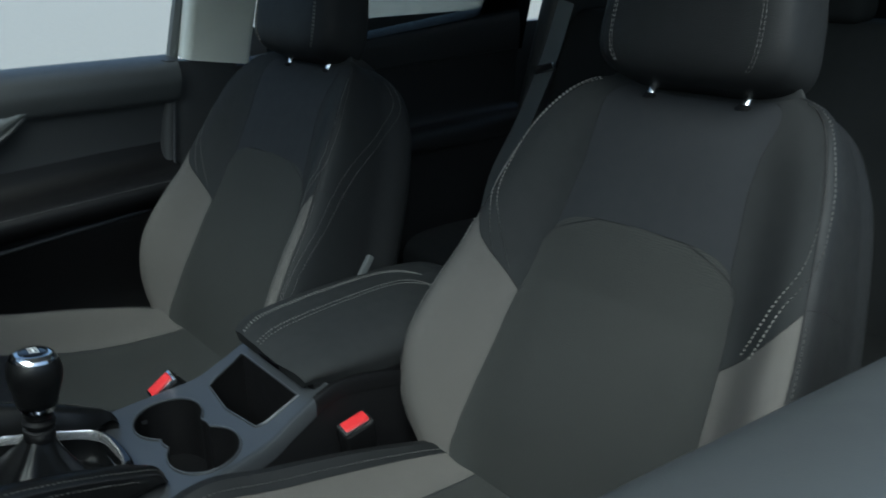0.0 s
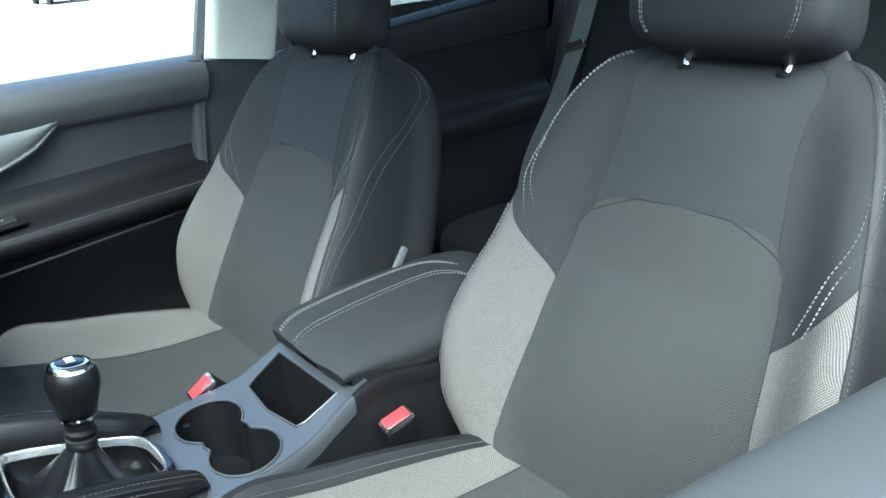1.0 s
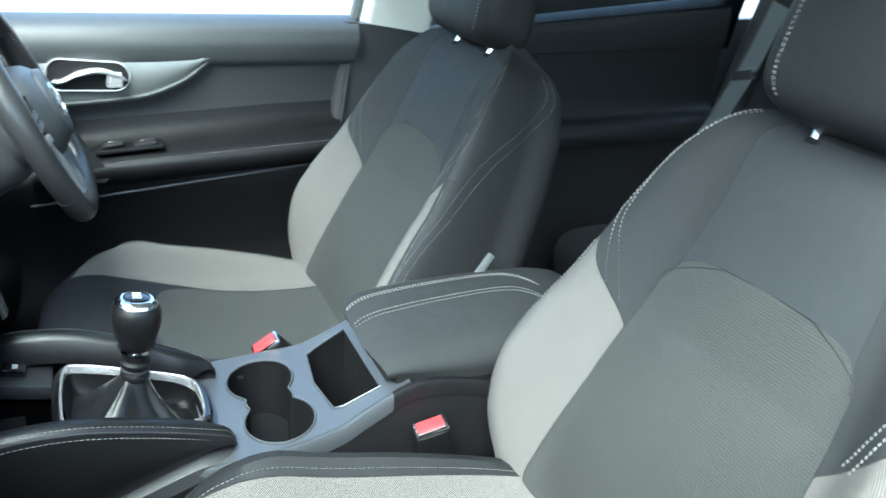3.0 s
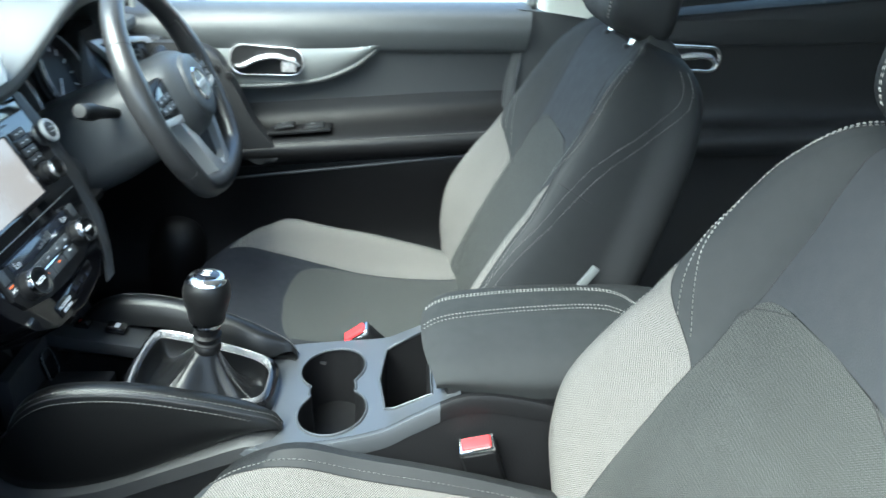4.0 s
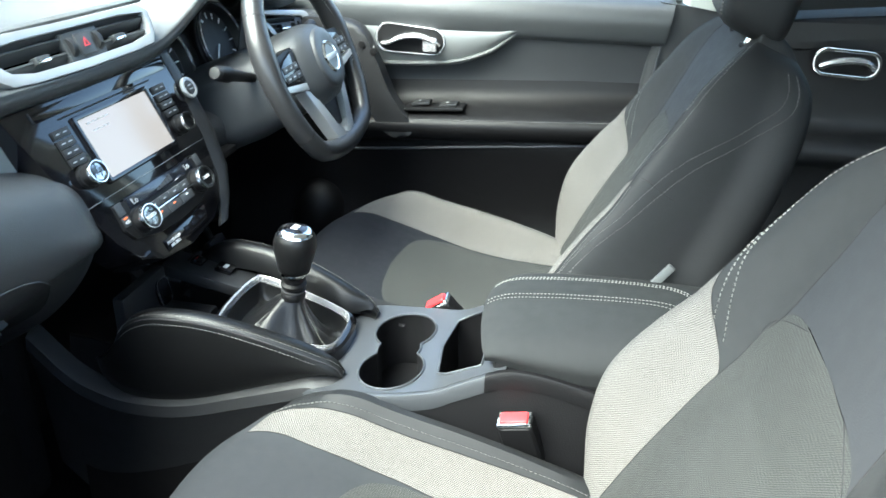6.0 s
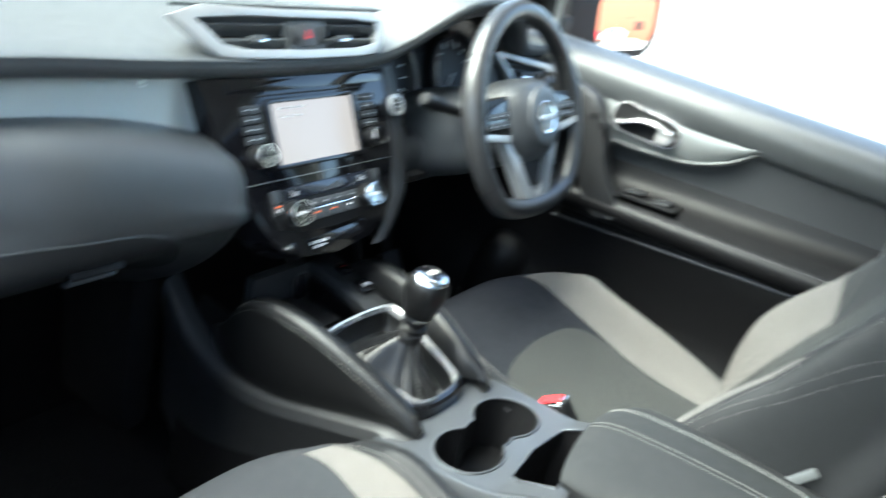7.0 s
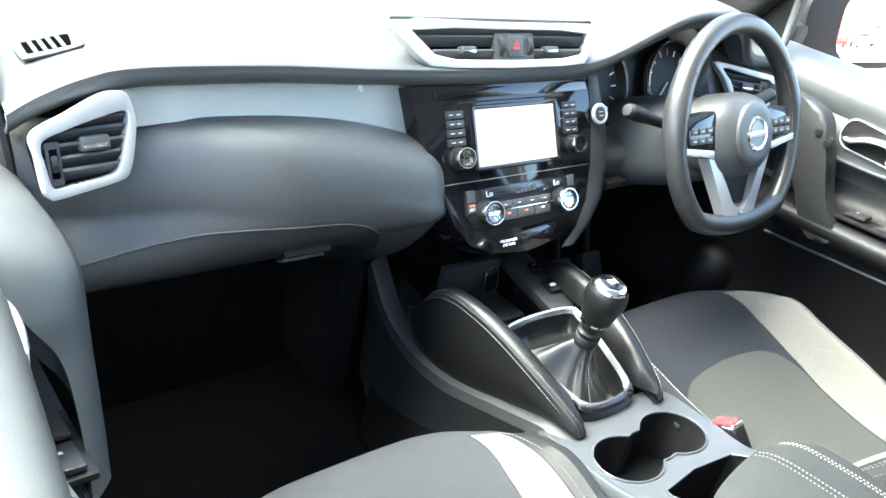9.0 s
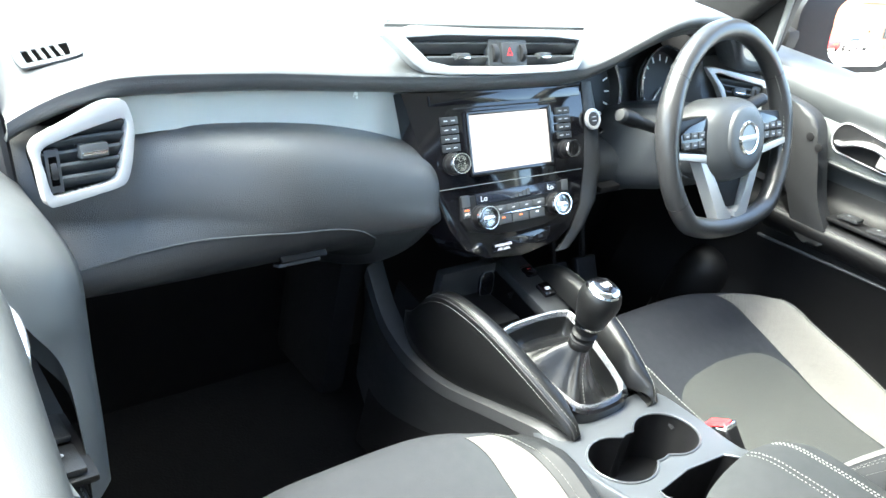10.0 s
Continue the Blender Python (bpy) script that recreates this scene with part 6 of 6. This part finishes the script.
part("panel", prism([(0.450, 1.108), (0.575, 1.108), (0.52, 1.18), (0.450, 1.27), (0.440, 1.27)], 0.02, Matrix(((0, 0, -1, 0.725), (1, 0, 0, 0), (0, 1, 0, 0), (0, 0, 0, 1))), 0.004), PLASTIC_BLACK, sail)
part("frame_edge", tube([(0.700, 0.446, 1.108), (0.694, 0.448, 1.21), (0.68, 0.440, 1.34)], 0.0065, sides=8, flat=0.6), DOOR_SATIN, sail, "pale grey edge strip")

# ---- rear bench ----
place((0.97, 0), (1.0, 0.08), (0.95, 0))
bench = thing("rear_bench", "dark fabric rear bench seat", "rear seat", (0, -1.3, FLOOR))
rows = []
for y, z in smooth_line([(-0.86, 0.50), (-0.84, 0.60), (-0.88, 0.655), (-1.05, 0.66), (-1.25, 0.64), (-1.33, 0.66)], 5):
    rows.append([Vector((x, y, z + 0.02 * math.cos(x * 9))) for x in np.linspace(-0.66, 0.66, 40)])
part("bench_cushion", grid(rows)[0], FABRIC_DARK, bench)
rows = []
for y, z in smooth_line([(-1.24, 0.62), (-1.26, 0.72), (-1.31, 0.9), (-1.37, 1.08), (-1.42, 1.18), (-1.48, 1.20), (-1.55, 1.15), (-1.56, 0.7)], 5):
    rows.append([Vector((x, y + 0.015 * math.cos(x * 9), z)) for x in np.linspace(-0.64, 0.64, 40)])
part("bench_back", grid(rows)[0], FABRIC_DARK, bench)
for x in (-0.36, 0.0, 0.36):
    part("rear_headrest", box((x, -1.46, 1.26), (0.24, 0.09, 0.13), 0.035, seg=4), FABRIC_DARK, bench)
for sx in (1, -1):
    bl = thing("rear_seat_belt", "grey rear seat belt hanging in front of the bench", "seat belt", (sx * 0.55, -1.2, 0.8), "rear belts")
    pts = [Vector((sx * 0.47, -1.20, 1.24)), Vector((sx * 0.505, -1.18, 1.10)), Vector((sx * 0.56, -1.15, 0.94)), Vector((sx * 0.63, -1.12, 0.78)), Vector((sx * 0.66, -1.10, 0.62))]
    rows = [[p + Vector((-0.024, 0, -0.006)), p + Vector((0.024, 0, 0.006))] for p in smooth_line([tuple(p) for p in pts], 5) for p in [Vector(p)]]
    part("webbing", thicken(grid(rows)[0], 0.0015), BELT, bl)
    part("tongue", box((sx * 0.51, -1.172, 1.08), (0.065, 0.010, 0.022), 0.003, Euler((0, radians(15), 0)).to_matrix()), CHROME, bl)

place()
# seal between the passenger door and the dashboard's end
sl = thing("door_seal", "black rubber door seal beside the dashboard's end", "door seal", (-0.755, 0.5, 1.0))
part("seal_lip", tube(smooth_line([(-0.655, 0.62, 1.108), (-0.652, 0.49, 1.098), (-0.645, 0.452, 1.05), (-0.640, 0.432, 0.95), (-0.640, 0.43, 0.75), (-0.642, 0.43, 0.45)], 6), 0.009, sides=10), RUBBER, sl)

place()
# ---- outside: parked vehicles and a building behind ----
def parked_car(x, y, turn, paint, label, van=False):
    car = thing("parked_van" if van else "parked_car", label, "van" if van else "car", (x, y, 0), "parked vehicles")
    m = pose(x, y, 0, 0, 0, turn)
    hw = 0.95 if van else 0.88
    prof = smooth_line([(-2.15, 0.30), (-2.2, 0.55), (-2.1, 0.78), (-1.3, 0.95), (-0.6, 1.35), (0.1, 1.50), (1.0, 1.47), (1.75, 1.12), (2.1, 1.02), (2.18, 0.6), (2.1, 0.30)], 4) if not van else smooth_line([(-2.5, 0.35), (-2.55, 0.7), (-2.4, 1.05), (-1.75, 1.25), (-1.2, 1.95), (-0.7, 2.1), (2.4, 2.12), (2.5, 1.9), (2.52, 0.5), (2.48, 0.35)], 4)
    rows = []
    for px_, pz_ in prof:
        rows.append([m @ Vector((px_, yy * hw * (1 - 0.16 * max(0, (pz_ - 0.95) / 0.6) ** 1.2), pz_ - 0.03 * yy * yy)) for yy in np.linspace(-1, 1, 9)])
    bm, vs = grid(rows)
    for k_ in (0, -1):
        bm.faces.new([r[k_] for r in vs])
    bmesh.ops.triangulate(bm, faces=[fc for fc in bm.faces if len(fc.verts) > 4])
    body = part("body", bm, paint, car, auto=40)
    for sg in (-1, 1):
        w = [(-0.95, 1.0), (-0.45, 1.33), (0.1, 1.42), (0.9, 1.38), (1.4, 1.08)] if not van else [(-1.55, 1.25), (-1.1, 1.85), (-0.2, 1.85), (-0.2, 1.25)]
        rows_ = [m @ Vector((a_, sg * hw * (1.005 - 0.16 * max(0, (b_ - 0.95) / 0.6) ** 1.2), b_)) for a_, b_ in w]
        b2_ = bmesh.new()
        b2_.faces.new([b2_.verts.new(p) for p in rows_])
        part("side_window", thicken(b2_, 0.01), CAR_GLASS, car)
        for wx in (-1.35, 1.35):
            ty = part("wheel", lathe([(0.20, -0.10), (0.30, -0.10), (0.325, -0.06), (0.325, 0.06), (0.30, 0.10), (0.20, 0.10)], m @ pose(wx, sg * (hw - 0.08), 0.325, 90, 0, 0), 24), RUBBER, car)
            part("wheel_rim", lathe([(0.0, 0.06), (0.19, 0.085), (0.20, 0.0), (0.19, -0.085), (0.0, -0.06)], m @ pose(wx, sg * (hw - 0.08), 0.325, 90, 0, 0), 20), SILVER, ty)
    part("windscreen", box(m @ Vector(((-0.93 if not van else -1.47), 0, 1.16 if not van else 1.62)), (0.02, 1.35, 0.60 if not van else 0.75), 0.005, m.to_3x3() @ Euler((0, radians(58 if not van else 38), 0)).to_matrix()), CAR_GLASS, car)
    part("number_plate", box(m @ Vector(((2.19 if not van else 2.54), 0, 0.75 if not van else 1.0)), (0.02, 0.52, 0.11), 0.004, m.to_3x3()), PLATE_YELLOW, car)
    part("plate_bars", box(m @ Vector(((2.203 if not van else 2.553), 0, 0.75 if not van else 1.0)), (0.004, 0.40, 0.05), 0, m.to_3x3()), RUBBER, car)
    for sg in (-1, 1):
        part("tail_lamp", box(m @ Vector(((2.12 if not van else 2.5), sg * 0.72, 0.85 if not van else 1.0)), (0.08, 0.25, 0.14 if not van else 0.4), 0.03, m.to_3x3()), RED, car)
        part("headlight", box(m @ Vector(((-2.08 if not van else -2.45), sg * 0.68, 0.70 if not van else 0.8)), (0.12, 0.34, 0.16), 0.04, m.to_3x3()), CHROME, car)
    part("bumper", box(m @ Vector((-2.14 if not van else -2.5, 0, 0.40)), (0.10, 1.4, 0.12), 0.03, m.to_3x3()), RUBBER, car)
    return car


for x_, y_, p_, l_ in ((43.0, 0.6, BODY_DARK, "dark blue parked car seen beyond the window"), (42.0, -4.4, BODY_WHITE, "white parked car seen beyond the driver's window"), (41.0, -9.6, BODY_WHITE, "white parked car standing beside another white car"), (39.0, -15.0, BODY_RED, "red parked car at the end of the row"), (37.0, 9.5, BODY_DARK, "dark parked car beyond the driver's door"), (35.0, 16.5, BODY_DARK, "dark parked car in the outer row")):
    parked_car(x_, y_, 0, p_, l_)
parked_car(20.0, -18.0, 150, BODY_WHITE, "white van parked with its yellow plate towards the car", True)
parked_car(12.5, -24.0, 60, BODY_WHITE, "white car parked far behind by the building")
parked_car(8.5, -24.5, 80, BODY_RED, "red car parked behind")
bld = thing("warehouse", "long orange-clad building behind the car park", "building", (5, -30, 0))
part("wall", box((5, -30, 3.0), (60, 1.0, 6.0), 0.02), BRICK_ORANGE, bld)
part("roof", box((5, -30.2, 6.15), (61, 1.8, 0.3), 0.03), SILVER, bld)
for i in range(4):
    wd = part("window", box((-16 + 12.5 * i, -29.49, 2.0), (2.2, 0.06, 1.2), 0.01), CAR_GLASS, bld)
